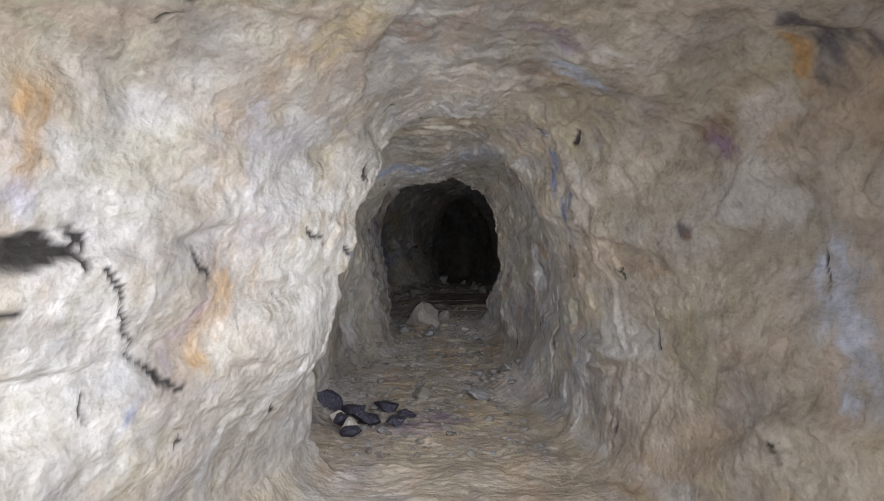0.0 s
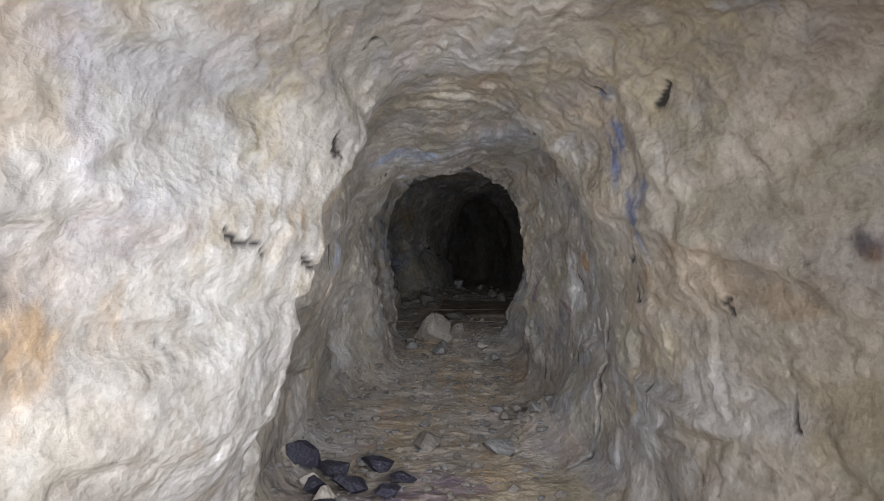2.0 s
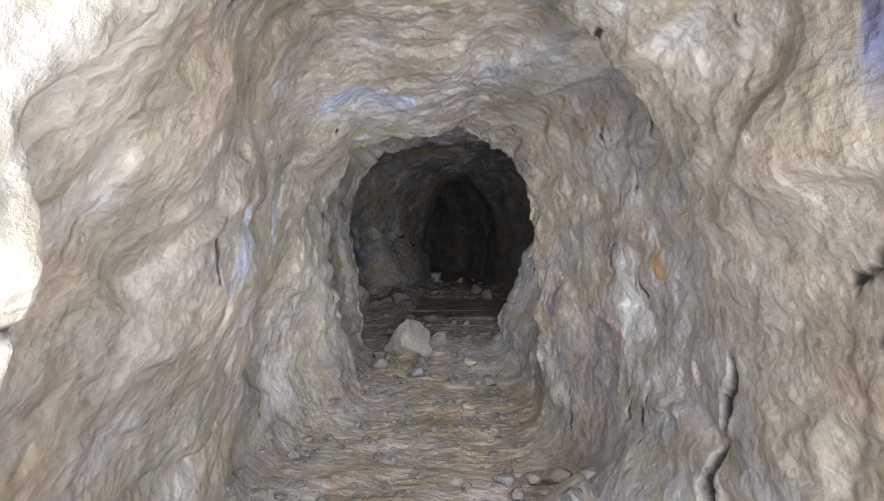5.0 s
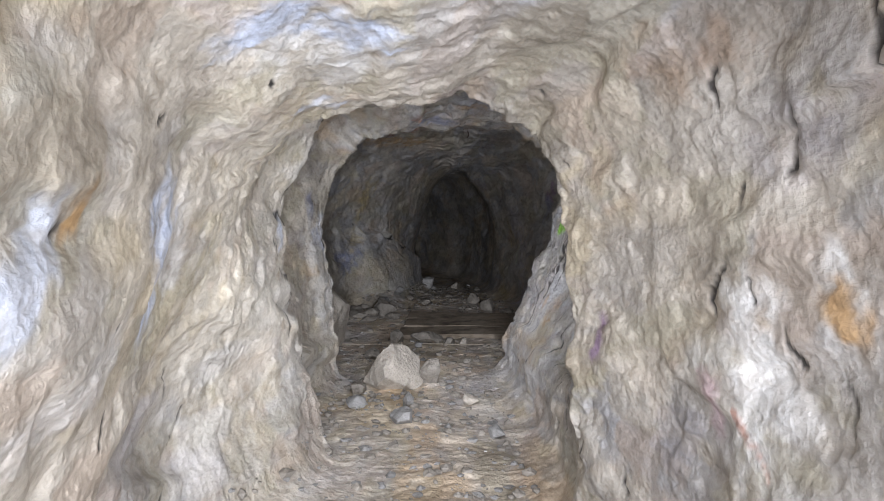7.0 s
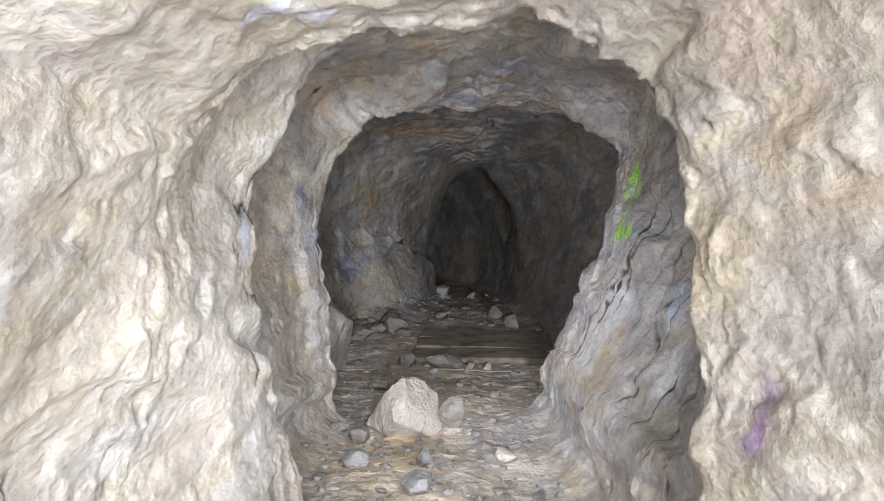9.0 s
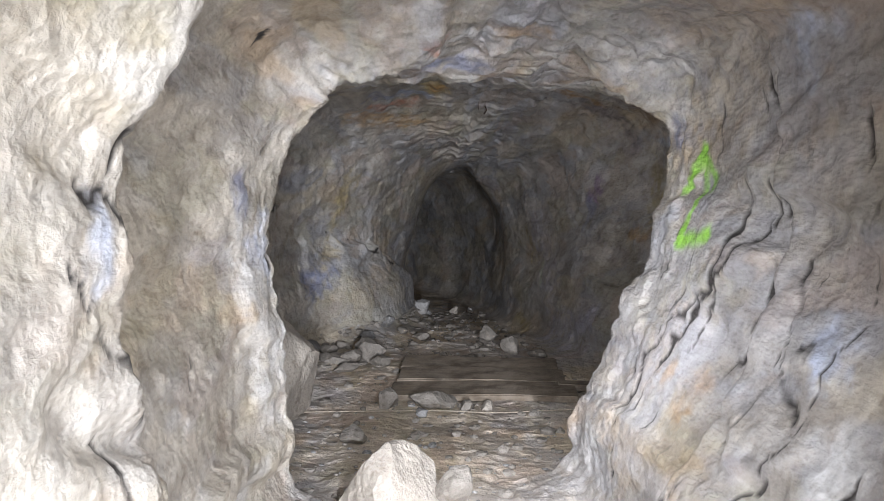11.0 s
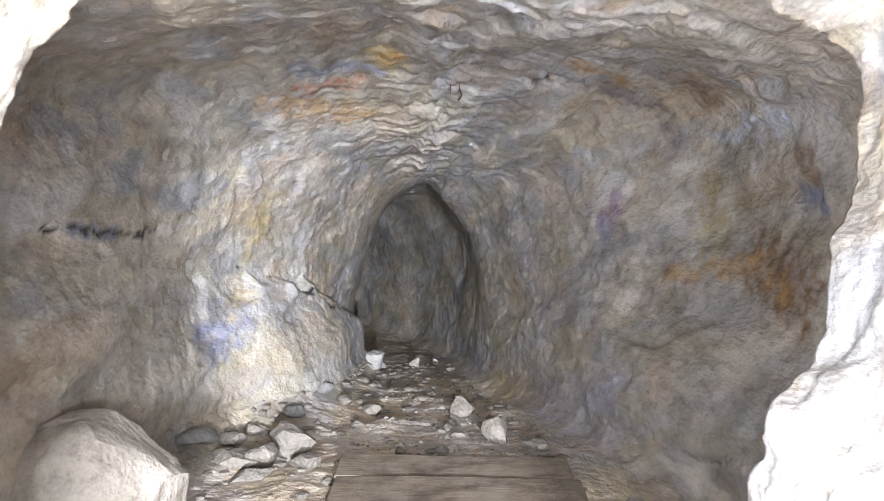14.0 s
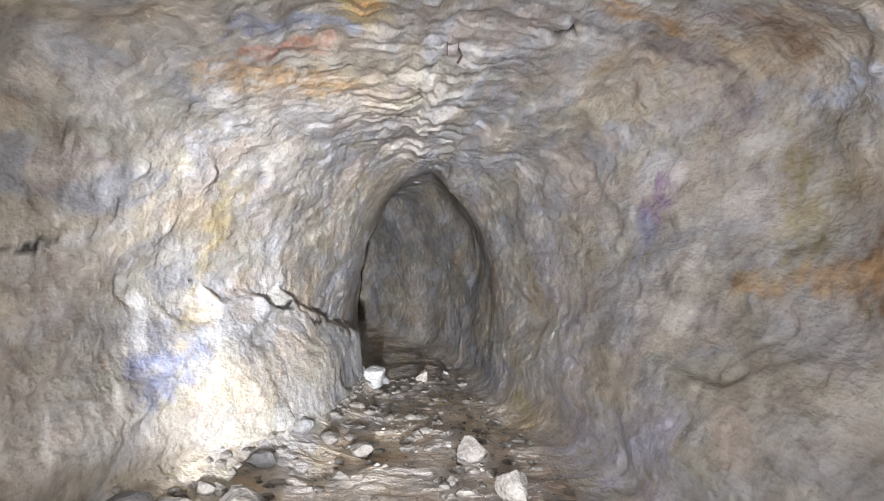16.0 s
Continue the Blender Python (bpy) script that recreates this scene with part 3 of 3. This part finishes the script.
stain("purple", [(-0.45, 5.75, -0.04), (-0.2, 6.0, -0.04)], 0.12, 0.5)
# green sprayed arrow
stain("green", [(0.75, 12.25, 1.80), (0.64, 12.18, 1.55), (0.59, 12.29, 1.39)], 0.023, 1.0, 0.15)
stain("green", [(0.74, 12.25, 1.79), (0.70, 12.33, 1.73), (0.67, 12.43, 1.64)], 0.023, 1.0, 0.15)
stain("green", [(0.75, 12.25, 1.80), (0.72, 12.13, 1.71), (0.70, 12.06, 1.63)], 0.023, 1.0, 0.15)
stain("green", [(0.59, 12.29, 1.385), (0.60, 12.04, 1.385), (0.62, 11.87, 1.41)], 0.023, 1.0, 0.15)
# the chamber
stain("blue", [(-1.08, 15.77, 2.72), (-0.8, 15.9, 2.75)], 0.06, 0.7)
stain("pale_blue", [(-0.9, 15.85, 2.74), (-0.65, 15.97, 2.77)], 0.06, 0.8)
stain("yellow", [(-0.56, 15.62, 2.76), (-0.5, 15.85, 2.73)], 0.08, 0.9)
stain("orange", [(-0.48, 15.7, 2.76), (-0.46, 15.81, 2.73)], 0.04, 0.9)
stain("red", [(-1.06, 16.08, 2.67), (-0.73, 16.17, 2.72)], 0.05, 0.8)
stain("orange", [(-1.27, 16.12, 2.56), (-0.72, 16.68, 2.59)], 0.09, 0.6)
stain("dark", [(0.80, 15.76, 2.64), (1.04, 15.78, 2.62)], 0.1, 0.6)
stain("orange", [(0.66, 15.58, 2.69), (0.90, 15.63, 2.66)], 0.06, 0.7)
stain("brown", [(1.14, 15.14, 2.51), (1.31, 15.29, 2.51)], 0.08, 0.7)
stain("white", [(1.1, 15.4, 2.52), (1.12, 15.5, 2.5)], 0.03, 0.7)
stain("dark", [(1.28, 15.79, 2.46), (1.35, 15.76, 2.38)], 0.08, 0.6)
stain("pale_blue", [(1.45, 14.98, 2.30), (1.42, 14.47, 2.22)], 0.05, 0.75)
stain("pale_blue", [(1.47, 15.36, 2.25), (1.50, 14.90, 2.20)], 0.04, 0.6)
stain("purple", [(1.14, 16.48, 1.99), (1.11, 16.57, 1.84)], 0.07, 0.75)
stain("brown", [(1.49, 14.90, 1.49), (1.41, 14.42, 1.37)], 0.13, 0.95)
stain("orange", [(1.46, 14.75, 1.45), (1.45, 14.6, 1.36)], 0.06, 0.7)
stain("orange", [(1.35, 15.84, 1.40), (1.43, 15.44, 1.45), (1.48, 15.0, 1.5)], 0.05, 0.6)
stain("olive", [(1.46, 15.60, 1.81), (1.44, 15.47, 1.62)], 0.12, 0.65)
stain("olive", [(1.48, 15.46, 2.05), (1.52, 15.28, 1.97)], 0.12, 0.4)
stain("brown", [(1.48, 14.36, 2.03), (1.49, 14.30, 1.95)], 0.06, 0.7)
stain("blue", [(1.53, 14.50, 1.81), (1.51, 14.25, 1.77)], 0.05, 0.8)
stain("blue", [(-1.85, 16.46, 0.92), (-1.75, 16.76, 1.04)], 0.11, 0.7)
stain("lilac", [(0.75, 17.20, 0.45), (0.85, 16.01, 0.66)], 0.12, 0.6)
stain("blue", [(1.07, 16.65, 1.77), (1.02, 16.79, 1.54)], 0.05, 0.5)
stain("blue", [(-1.88, 14.54, 1.63), (-1.92, 15.1, 1.63)], 0.03, 0.7)
stain("yellow", [(-1.75, 16.77, 1.08), (-1.60, 17.14, 1.42), (-1.5, 17.1, 1.9)], 0.06, 0.6)
stain("yellow", [(-1.55, 17.09, 1.87), (-1.39, 17.10, 2.03)], 0.1, 0.5)
stain("green", [(0.79, 18.05, 1.12), (0.79, 17.92, 0.94)], 0.04, 0.25)
stain("yellow", [(0.61, 18.70, 0.47), (0.62, 18.07, 0.31)], 0.06, 0.6)
stain("yellow", [(0.69, 18.52, 1.45), (0.74, 18.50, 1.25)], 0.08, 0.5)
stain("lilac", [(0.72, 18.2, 1.5), (0.8, 17.4, 0.8)], 0.2, 0.4)
stain("white", [(-1.49, 17.21, 1.15), (-1.01, 18.26, 0.9), (-0.85, 19.2, 0.8)], 0.26, 0.2)
stain("white", [(-1.25, 17.26, 0.71), (-0.95, 18.5, 0.6)], 0.25, 0.15)

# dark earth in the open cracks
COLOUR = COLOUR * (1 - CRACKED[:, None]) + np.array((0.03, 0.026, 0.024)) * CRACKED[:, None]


def grid_part(name, first, last, mat, label):
    """One side of the tunnel: the ring's columns from first to last, as one sheet."""
    cols = [i % NU for i in range(first, last + 1)]
    ids = (np.array(cols)[:, None] * NY + np.arange(NY)[None, :])
    n = len(cols)
    verts = P[ids.ravel()]
    a = (np.arange(n - 1)[:, None] * NY + np.arange(NY - 1)[None, :]).ravel()
    faces = np.stack([a, a + NY, a + NY + 1, a + 1], 1)
    # the back of the rock, coarse, to give the wall its thickness
    ci, ri = np.unique(np.append(np.arange(0, n, 9), n - 1)), np.unique(np.append(np.arange(0, NY, 18), NY - 1))
    back = ids[np.ix_(ci, ri)]
    base = len(verts)
    verts = np.concatenate([verts, (P + OUT * 0.45)[back.ravel()]])
    b = (base + np.arange(len(ci) - 1)[:, None] * len(ri) + np.arange(len(ri) - 1)[None, :]).ravel()
    faces = np.concatenate([faces, np.stack([b, b + 1, b + len(ri) + 1, b + len(ri)], 1)])
    ids = np.concatenate([ids.ravel(), back.ravel()])
    mesh = bpy.data.meshes.new(name)
    mesh.vertices.add(len(verts))
    mesh.vertices.foreach_set("co", verts.ravel())
    mesh.loops.add(faces.size)
    mesh.loops.foreach_set("vertex_index", faces.ravel().astype(np.int32))
    mesh.polygons.add(len(faces))
    mesh.polygons.foreach_set("loop_start", np.arange(0, faces.size, 4, dtype=np.int32))
    mesh.update(calc_edges=True)
    layer = mesh.attributes.new("rock_colour", "FLOAT_COLOR", "POINT")
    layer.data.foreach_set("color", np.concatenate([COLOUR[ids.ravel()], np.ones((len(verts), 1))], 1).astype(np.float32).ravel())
    mesh.materials.append(mat)
    mesh.polygons.foreach_set("use_smooth", np.ones(len(faces), dtype=bool))
    return tagged(new(name, mesh), label, name.split("_")[0], kind="structure")


edge = np.cumsum([0] + COUNTS)
grid_part("floor", edge[11] + 8 - NU, edge[1] + 8, EARTH, "trodden brown earth and gravel tunnel floor")
grid_part("wall_west", edge[1] + 8, edge[5], ROCK, "rough hewn tan rock tunnel wall with ledges")
grid_part("ceiling", edge[5], edge[7], ROCK, "rough hewn tan rock tunnel roof")
grid_part("wall_east", edge[7], edge[11] + 8, ROCK, "rough hewn tan rock tunnel wall with pale stains")


def cap(name, x, y):
    bm = bmesh.new()
    bmesh.ops.create_cube(bm, size=1.0, matrix=Matrix.Translation((x, y, 1.2)) @ Matrix.Diagonal((6, 0.3, 4, 1)))
    mesh = bpy.data.meshes.new(name)
    bm.to_mesh(mesh)
    bm.free()
    mesh.materials.append(STONE)
    return tagged(new(name, mesh), "rough rock face closing the tunnel", "wall", kind="structure")


cap("wall_north", -3.7, END - 0.1)
cap("wall_south", 0.0, START + 0.1)


# ---- loose things ----
floor_ids = np.concatenate([np.arange(NY) + (i % NU) * NY for i in range(edge[11] + 8 - NU, edge[1] + 9)])
FLOOR_POINTS = P[floor_ids]


def ground(x, y, spread=0.03):
    """Height of the floor under (x, y)."""
    d = (FLOOR_POINTS[:, 0] - x) ** 2 + (FLOOR_POINTS[:, 1] - y) ** 2
    near = np.argsort(d)[:6]
    return float(FLOOR_POINTS[near, 2].mean())


PALE = rock_material("pale_stone", (0.43, 0.39, 0.34))
GREY = rock_material("grey_stone", (0.23, 0.225, 0.22))
WHITE = rock_material("white_stone", (0.45, 0.44, 0.43))
BLACK = rock_material("black_mineral", (0.035, 0.033, 0.05), (1, 1, 1), (0.3, 0.55), 0.8)


def stone_mesh(name, mat, seed, levels=3, rough=0.28):
    """A broken stone of unit size: an icosphere cut by flat faces, with small chips."""
    bm = bmesh.new()
    bmesh.ops.create_icosphere(bm, subdivisions=levels, radius=1.0)
    rng = np.random.default_rng(seed)
    co = np.array([v.co for v in bm.verts])
    for _ in range(15):
        n = rng.normal(size=3)
        n /= np.linalg.norm(n)
        over = np.maximum(co @ n - rng.uniform(*((0.3, 0.6) if mat is BLACK else (0.7, 0.95) if seed == 12 else (0.48, 0.8))), 0)
        co = co - 0.97 * over[:, None] * n
    co = co * (1 + rough * 0.25 * fbm(co * 1.3 + seed, 2, seed)[:, None] + rough * 0.12 * fbm(co * 5 + seed, 2, seed + 3)[:, None])
    for v, c in zip(bm.verts, co):
        v.co = c
    for f in bm.faces:
        f.smooth = True
    mesh = bpy.data.meshes.new(name)
    bm.to_mesh(mesh)
    bm.free()
    mesh.set_sharp_from_angle(angle=0.45)
    mesh.materials.append(mat)
    return mesh


def stone(name, x, y, size, mat, seed, label, turn=0.0, sink=0.2, lift=0.0, group="", levels=4):
    """A loose stone of the given half-widths, settled into the floor."""
    mesh = stone_mesh(name, mat, seed, levels)
    m = Euler((0.1 * math.sin(seed), 0.1 * math.cos(seed * 3), turn)).to_matrix().to_4x4() @ Matrix.Diagonal((*size, 1))
    mesh.transform(m)
    low = min(v.co.z for v in mesh.vertices)
    ob = new(name, mesh)
    ob.location = (x, y, ground(x, y) + lift - low * (1 - sink))
    return tagged(ob, label, "stone", group)


stone("boulder", -0.74, 12.15, (0.31, 0.27, 0.27), PALE, 21, "pale angular boulder lying on the tunnel floor", 0.3, 0.5, levels=4)
stone("boulder", -1.7, 14.2, (0.42, 0.36, 0.41), PALE, 12, "large rounded tan boulder against the rock wall", 0.5, 0.2, levels=4)
LOOSE = "loose stones on the floor"
PLACES = [
    ("stone", -0.57, 10.95, (0.10, 0.09, 0.08), GREY), ("stone", -0.43, 12.2, (0.12, 0.1, 0.13), STONE), ("stone", -0.55, 11.35, (0.07, 0.06, 0.06), GREY),
    ("stone", -0.1, 11.6, (0.09, 0.07, 0.05), PALE), ("stone", 0.05, 10.6, (0.07, 0.06, 0.05), GREY), ("stone", -0.95, 11.4, (0.11, 0.09, 0.06), GREY),
    ("stone", -0.98, 12.0, (0.09, 0.08, 0.07), STONE), ("stone", -1.1, 15.95, (0.18, 0.14, 0.16), STONE), ("stone", -1.22, 15.72, (0.14, 0.1, 0.1), STONE),
    ("stone", -0.98, 15.68, (0.13, 0.1, 0.08), STONE), ("stone", 0.04, 17.0, (0.14, 0.11, 0.11), STONE), ("stone", 0.22, 16.22, (0.11, 0.1, 0.12), STONE),
    ("stone", 0.45, 16.0, (0.12, 0.1, 0.06), STONE), ("stone", -0.86, 14.45, (0.12, 0.11, 0.11), STONE), ("stone", -0.5, 14.4, (0.22, 0.13, 0.08), STONE),
    ("stone", -0.6, 14.2, (0.07, 0.06, 0.05), GREY), ("stone", -0.27, 14.36, (0.1, 0.08, 0.05), STONE), ("stone", -0.12, 14.4, (0.07, 0.06, 0.05), PALE),
    ("stone", -0.68, 19.9, (0.15, 0.13, 0.14), WHITE), ("stone", -0.64, 20.6, (0.1, 0.1, 0.08), WHITE), ("stone", -0.2, 20.6, (0.1, 0.09, 0.07), PALE),
    ("stone", 0.05, 21.0, (0.07, 0.06, 0.05), WHITE), ("stone", -1.0, 17.3, (0.12, 0.1, 0.08), GREY), ("stone", -0.62, 17.4, (0.11, 0.09, 0.07), STONE),
    ("stone", -1.4, 15.7, (0.2, 0.15, 0.07), STONE), ("stone", -1.25, 15.4, (0.14, 0.1, 0.06), STONE), ("stone", -1.0, 13.5, (0.13, 0.1, 0.07), STONE),
]
for i, (name, x, y, size, mat) in enumerate(PLACES):
    stone(name, x, y, size, mat, 32 + i * 7, "pale broken stone lying on the tunnel floor" if mat is PALE else "dusty broken stone lying on the tunnel floor", i * 0.9, 0.25, 0, LOOSE)
MORE = [(-1.5, 16.15, 0.1), (-1.7, 16.0, 0.14), (-1.42, 16.45, 0.08), (-1.2, 16.85, 0.09), (-0.85, 17.5, 0.08), (-0.98, 17.9, 0.07), (-0.42, 6.9, 0.13), (0.05, 6.7, 0.1), (0.2, 8.1, 0.08), (0.05, 8.15, 0.07), (0.32, 8.0, 0.1), (0.42, 7.6, 0.09), (0.1, 7.9, 0.06), (0.3, 7.3, 0.08)]
for i, (x, y, r) in enumerate(MORE):
    stone("stone", x, y, (r * 1.2, r, r * 0.65), (STONE, GREY)[i % 2], 90 + i, "dusty broken stone lying on the tunnel floor", i * 1.3, 0.35, 0, LOOSE)
# the dark lumps at the foot of the west wall
DARK = "blue-black rocks at the wall's foot"
stone("dark_rock", -1.08, 6.3, (0.13, 0.11, 0.17), BLACK, 3, "blue-black shiny upright lump of rock at the wall's foot", 0.4, 0.15, group=DARK)
for k, (x, y, size) in enumerate([(-0.88, 6.22, (0.15, 0.13, 0.12)), (-0.74, 5.98, (0.17, 0.14, 0.1)), (-0.66, 6.35, (0.14, 0.1, 0.07)), (-0.95, 5.9, (0.1, 0.09, 0.08)), (-0.5, 6.1, (0.13, 0.12, 0.06)), (-0.55, 5.8, (0.16, 0.1, 0.06)), (-0.82, 5.62, (0.09, 0.08, 0.06))]):
    stone("dark_rock", x, y, size, BLACK, 4 + 3 * k, "blue-black broken rock on the tunnel floor", 1.2 + k, 0.2, group=DARK)
stone("stone", -0.98, 5.95, (0.06, 0.05, 0.06), PALE, 10, "small pale stone beside dark lumps", 0.5, 0.1, 0, LOOSE)
stone("stone", -0.86, 5.72, (0.08, 0.07, 0.08), PALE, 11, "small pale stone beside dark lumps", 1.5, 0.1, 0, LOOSE)
stone("stone", -0.72, 6.5, (0.1, 0.08, 0.04), GREY, 14, "flat grey stone beside dark lumps", 0.1, 0.1, 0, LOOSE)


# gravel: small stones strewn over the floor, in one sheet
def gravel(name, count, y0, y1, mat, seed, label, low, high):
    rng = np.random.default_rng(seed)
    bm = bmesh.new()
    bmesh.ops.create_icosphere(bm, subdivisions=1, radius=1.0)
    base = np.array([v.co for v in bm.verts])
    tris = np.array([[v.index for v in f.verts] for f in bm.faces])
    bm.free()
    pick = FLOOR_POINTS[(FLOOR_POINTS[:, 1] > y0) & (FLOOR_POINTS[:, 1] < y1)]
    at = pick[rng.integers(0, len(pick), count)]
    r = low + (high - low) * rng.random(count) ** 3
    verts, faces = [], []
    for k in range(count):
        shape = base * rng.uniform(0.65, 1.2, (len(base), 1)) * (rng.uniform(0.8, 1.4), rng.uniform(0.8, 1.4), rng.uniform(0.45, 0.8)) * r[k]
        a = rng.uniform(0, 6.28)
        turned = np.stack([shape[:, 0] * math.cos(a) - shape[:, 1] * math.sin(a), shape[:, 0] * math.sin(a) + shape[:, 1] * math.cos(a), shape[:, 2]], 1)
        verts.append(turned + at[k] + (0, 0, r[k] * 0.2))
        faces.append(tris + k * len(base))
    mesh = bpy.data.meshes.new(name)
    mesh.from_pydata(np.concatenate(verts).tolist(), [], np.concatenate(faces).tolist())
    mesh.materials.append(mat)
    return tagged(new(name, mesh), label, "gravel", kind="stuff")


gravel("gravel", 900, 5.0, 13.5, STONE, 1, "loose tan gravel strewn on the tunnel floor", 0.008, 0.045)
gravel("gravel", 500, 5.0, 13.5, GREY, 2, "loose grey gravel strewn on the tunnel floor", 0.008, 0.04)
gravel("gravel", 900, 13.5, 21.0, STONE, 3, "loose tan gravel strewn on the chamber floor", 0.01, 0.055)
gravel("gravel", 90, 9.0, 20.0, WHITE, 4, "small white stone chips on the tunnel floor", 0.008, 0.03)


# ---- timber ----
def wood_material():
    m, nodes, links, shader = material("weathered_wood")
    coords = nodes.new("ShaderNodeTexCoord")
    mapping = nodes.new("ShaderNodeMapping")
    mapping.inputs["Scale"].default_value = (1.2, 14, 14)
    links.new(coords.outputs["Object"], mapping.inputs["Vector"])
    fibre = noise_node(nodes, links, mapping.outputs[0], 3.0, 8, 0.7)
    blot = noise_node(nodes, links, coords.outputs["Object"], 4.0, 4)
    one = ramp_node(nodes, links, fibre.outputs["Fac"], [(0.3, (0.085, 0.066, 0.05)), (0.5, (0.165, 0.13, 0.098)), (0.7, (0.27, 0.225, 0.175))])
    two = ramp_node(nodes, links, blot.outputs["Fac"], [(0.35, (0.6, 0.58, 0.55)), (0.65, (1.15, 1.1, 1.0))])
    board = mix_node(nodes, links, "MULTIPLY", 1.0, one.outputs[0], two.outputs[0])
    dust = ramp_node(nodes, links, noise_node(nodes, links, coords.outputs["Object"], 7.0, 7, 0.7).outputs["Fac"], [(0.42, (0, 0, 0)), (0.62, (0.85, 0.85, 0.85))])
    links.new(mix_node(nodes, links, "MIX", dust.outputs[0], board, (0.27, 0.225, 0.175)), shader.inputs["Base Color"])
    shader.inputs["Roughness"].default_value = 0.8
    bump_node = nodes.new("ShaderNodeBump")
    bump_node.inputs["Strength"].default_value, bump_node.inputs["Distance"].default_value = 0.7, 0.01
    links.new(fibre.outputs["Fac"], bump_node.inputs["Height"])
    links.new(bump_node.outputs[0], shader.inputs["Normal"])
    return m


WOOD = wood_material()


def plank(length, width, thick, m, label, seed):
    """A worn board: bevelled, slightly warped, with split ends."""
    bm = bmesh.new()
    bmesh.ops.create_cube(bm, size=1.0, matrix=Matrix.Diagonal((length, width, thick, 1)))
    bmesh.ops.bevel(bm, geom=list(bm.edges), offset=0.008, segments=2, affect="EDGES")
    bmesh.ops.subdivide_edges(bm, edges=[e for e in bm.edges if abs(e.verts[0].co.x - e.verts[1].co.x) > length * 0.8], cuts=24)
    for v in bm.verts:
        v.co.z += 0.012 * math.sin(v.co.x * 2.2 + seed) + 0.004 * noise.noise(v.co * 6 + Vector((seed, 0, 0)))
        v.co.y += 0.01 * noise.noise(Vector((v.co.x * 3, seed, v.co.y)))
        if abs(v.co.x) > length * 0.49:
            v.co.x += 0.02 * noise.noise(Vector((seed, v.co.y * 20, v.co.z * 9)))
    mesh = bpy.data.meshes.new("plank")
    bm.to_mesh(mesh)
    bm.free()
    mesh.materials.append(WOOD)
    ob = tagged(new("plank", mesh), label, "plank", "boards on the chamber floor")
    ob.matrix_world = m
    return ob


plank(1.42, 0.335, 0.05, pose(-0.14, 14.68, 0.232, 9, 0, -4), "wide weathered brown board lying across the floor", 1)
plank(1.33, 0.335, 0.05, pose(-0.13, 15.02, 0.29, 9, 0, -4), "wide weathered brown board lying across the floor", 2)
plank(1.30, 0.335, 0.05, pose(-0.12, 15.36, 0.345, 9, 0, -4), "wide weathered brown board lying across the floor", 4)
plank(0.8, 0.12, 0.05, pose(0.85, 14.75, 0.26, 8, 0, -4), "short narrow brown timber at the wall's foot", 3)


# ---- wires ----
def metal_material(name, colour, rough, metal):
    m, nodes, links, shader = material(name)
    coords = nodes.new("ShaderNodeTexCoord")
    n = noise_node(nodes, links, coords.outputs["Object"], 60.0, 4)
    r = ramp_node(nodes, links, n.outputs["Fac"], [(0.35, tuple(c * 0.6 for c in colour)), (0.65, colour)])
    links.new(r.outputs[0], shader.inputs["Base Color"])
    shader.inputs["Roughness"].default_value, shader.inputs["Metallic"].default_value = rough, metal
    return m


RUST = metal_material("rusty_wire", (0.10, 0.06, 0.045), 0.7, 0.4)
CORD = metal_material("pale_cord", (0.42, 0.36, 0.28), 0.8, 0.0)


def tube(name, points, radius, mat):
    """A round wire through the points, as a mesh."""
    curve = bpy.data.curves.new(name, "CURVE")
    curve.dimensions, curve.bevel_depth, curve.bevel_resolution = "3D", radius, 2
    line = curve.splines.new("POLY")
    line.points.add(len(points) - 1)
    for q, c in zip(line.points, points):
        q.co = (*c, 1)
    holder = bpy.data.objects.new(name, curve)
    mesh = bpy.data.meshes.new_from_object(holder)
    bpy.data.objects.remove(holder)
    mesh.materials.clear()
    mesh.materials.append(mat)
    return new(name, mesh)


cord = [(-1.62 + 2.3 * k / 40, 14.28 + 0.03 * math.sin(k * 0.2), 0.0) for k in range(41)]
cord = [(x, y, ground(x, y) + 0.012) for x, y, z in cord]
smooth = [(x, y, sum(c[2] for c in cord[max(0, k - 3):k + 4]) / len(cord[max(0, k - 3):k + 4]) + 0.01) for k, (x, y, z) in enumerate(cord)]
tagged(tube("cord", smooth, 0.005, CORD), "thin pale cord lying across the chamber floor", "cord")
hanger = new("roof_hanger")
hanger.location = (-0.07, 16.15, 2.8)
tagged(hanger, "thin rusty wires with a hook hanging from the roof", "hanger")
for name, points, r in (("wire", [(-0.03, 0, 0.1), (-0.028, 0, -0.06), (-0.03, 0, -0.17)], 0.0025), ("wire", [(0.03, 0.02, 0.1), (0.034, 0.02, -0.05), (0.03, 0.02, -0.14)], 0.002), ("hook", [(0.03, 0.02, -0.13), (0.045, 0.01, -0.17), (0.03, 0, -0.2), (0.02, 0, -0.21)], 0.006)):
    tube(name, points, r, RUST).parent = hanger
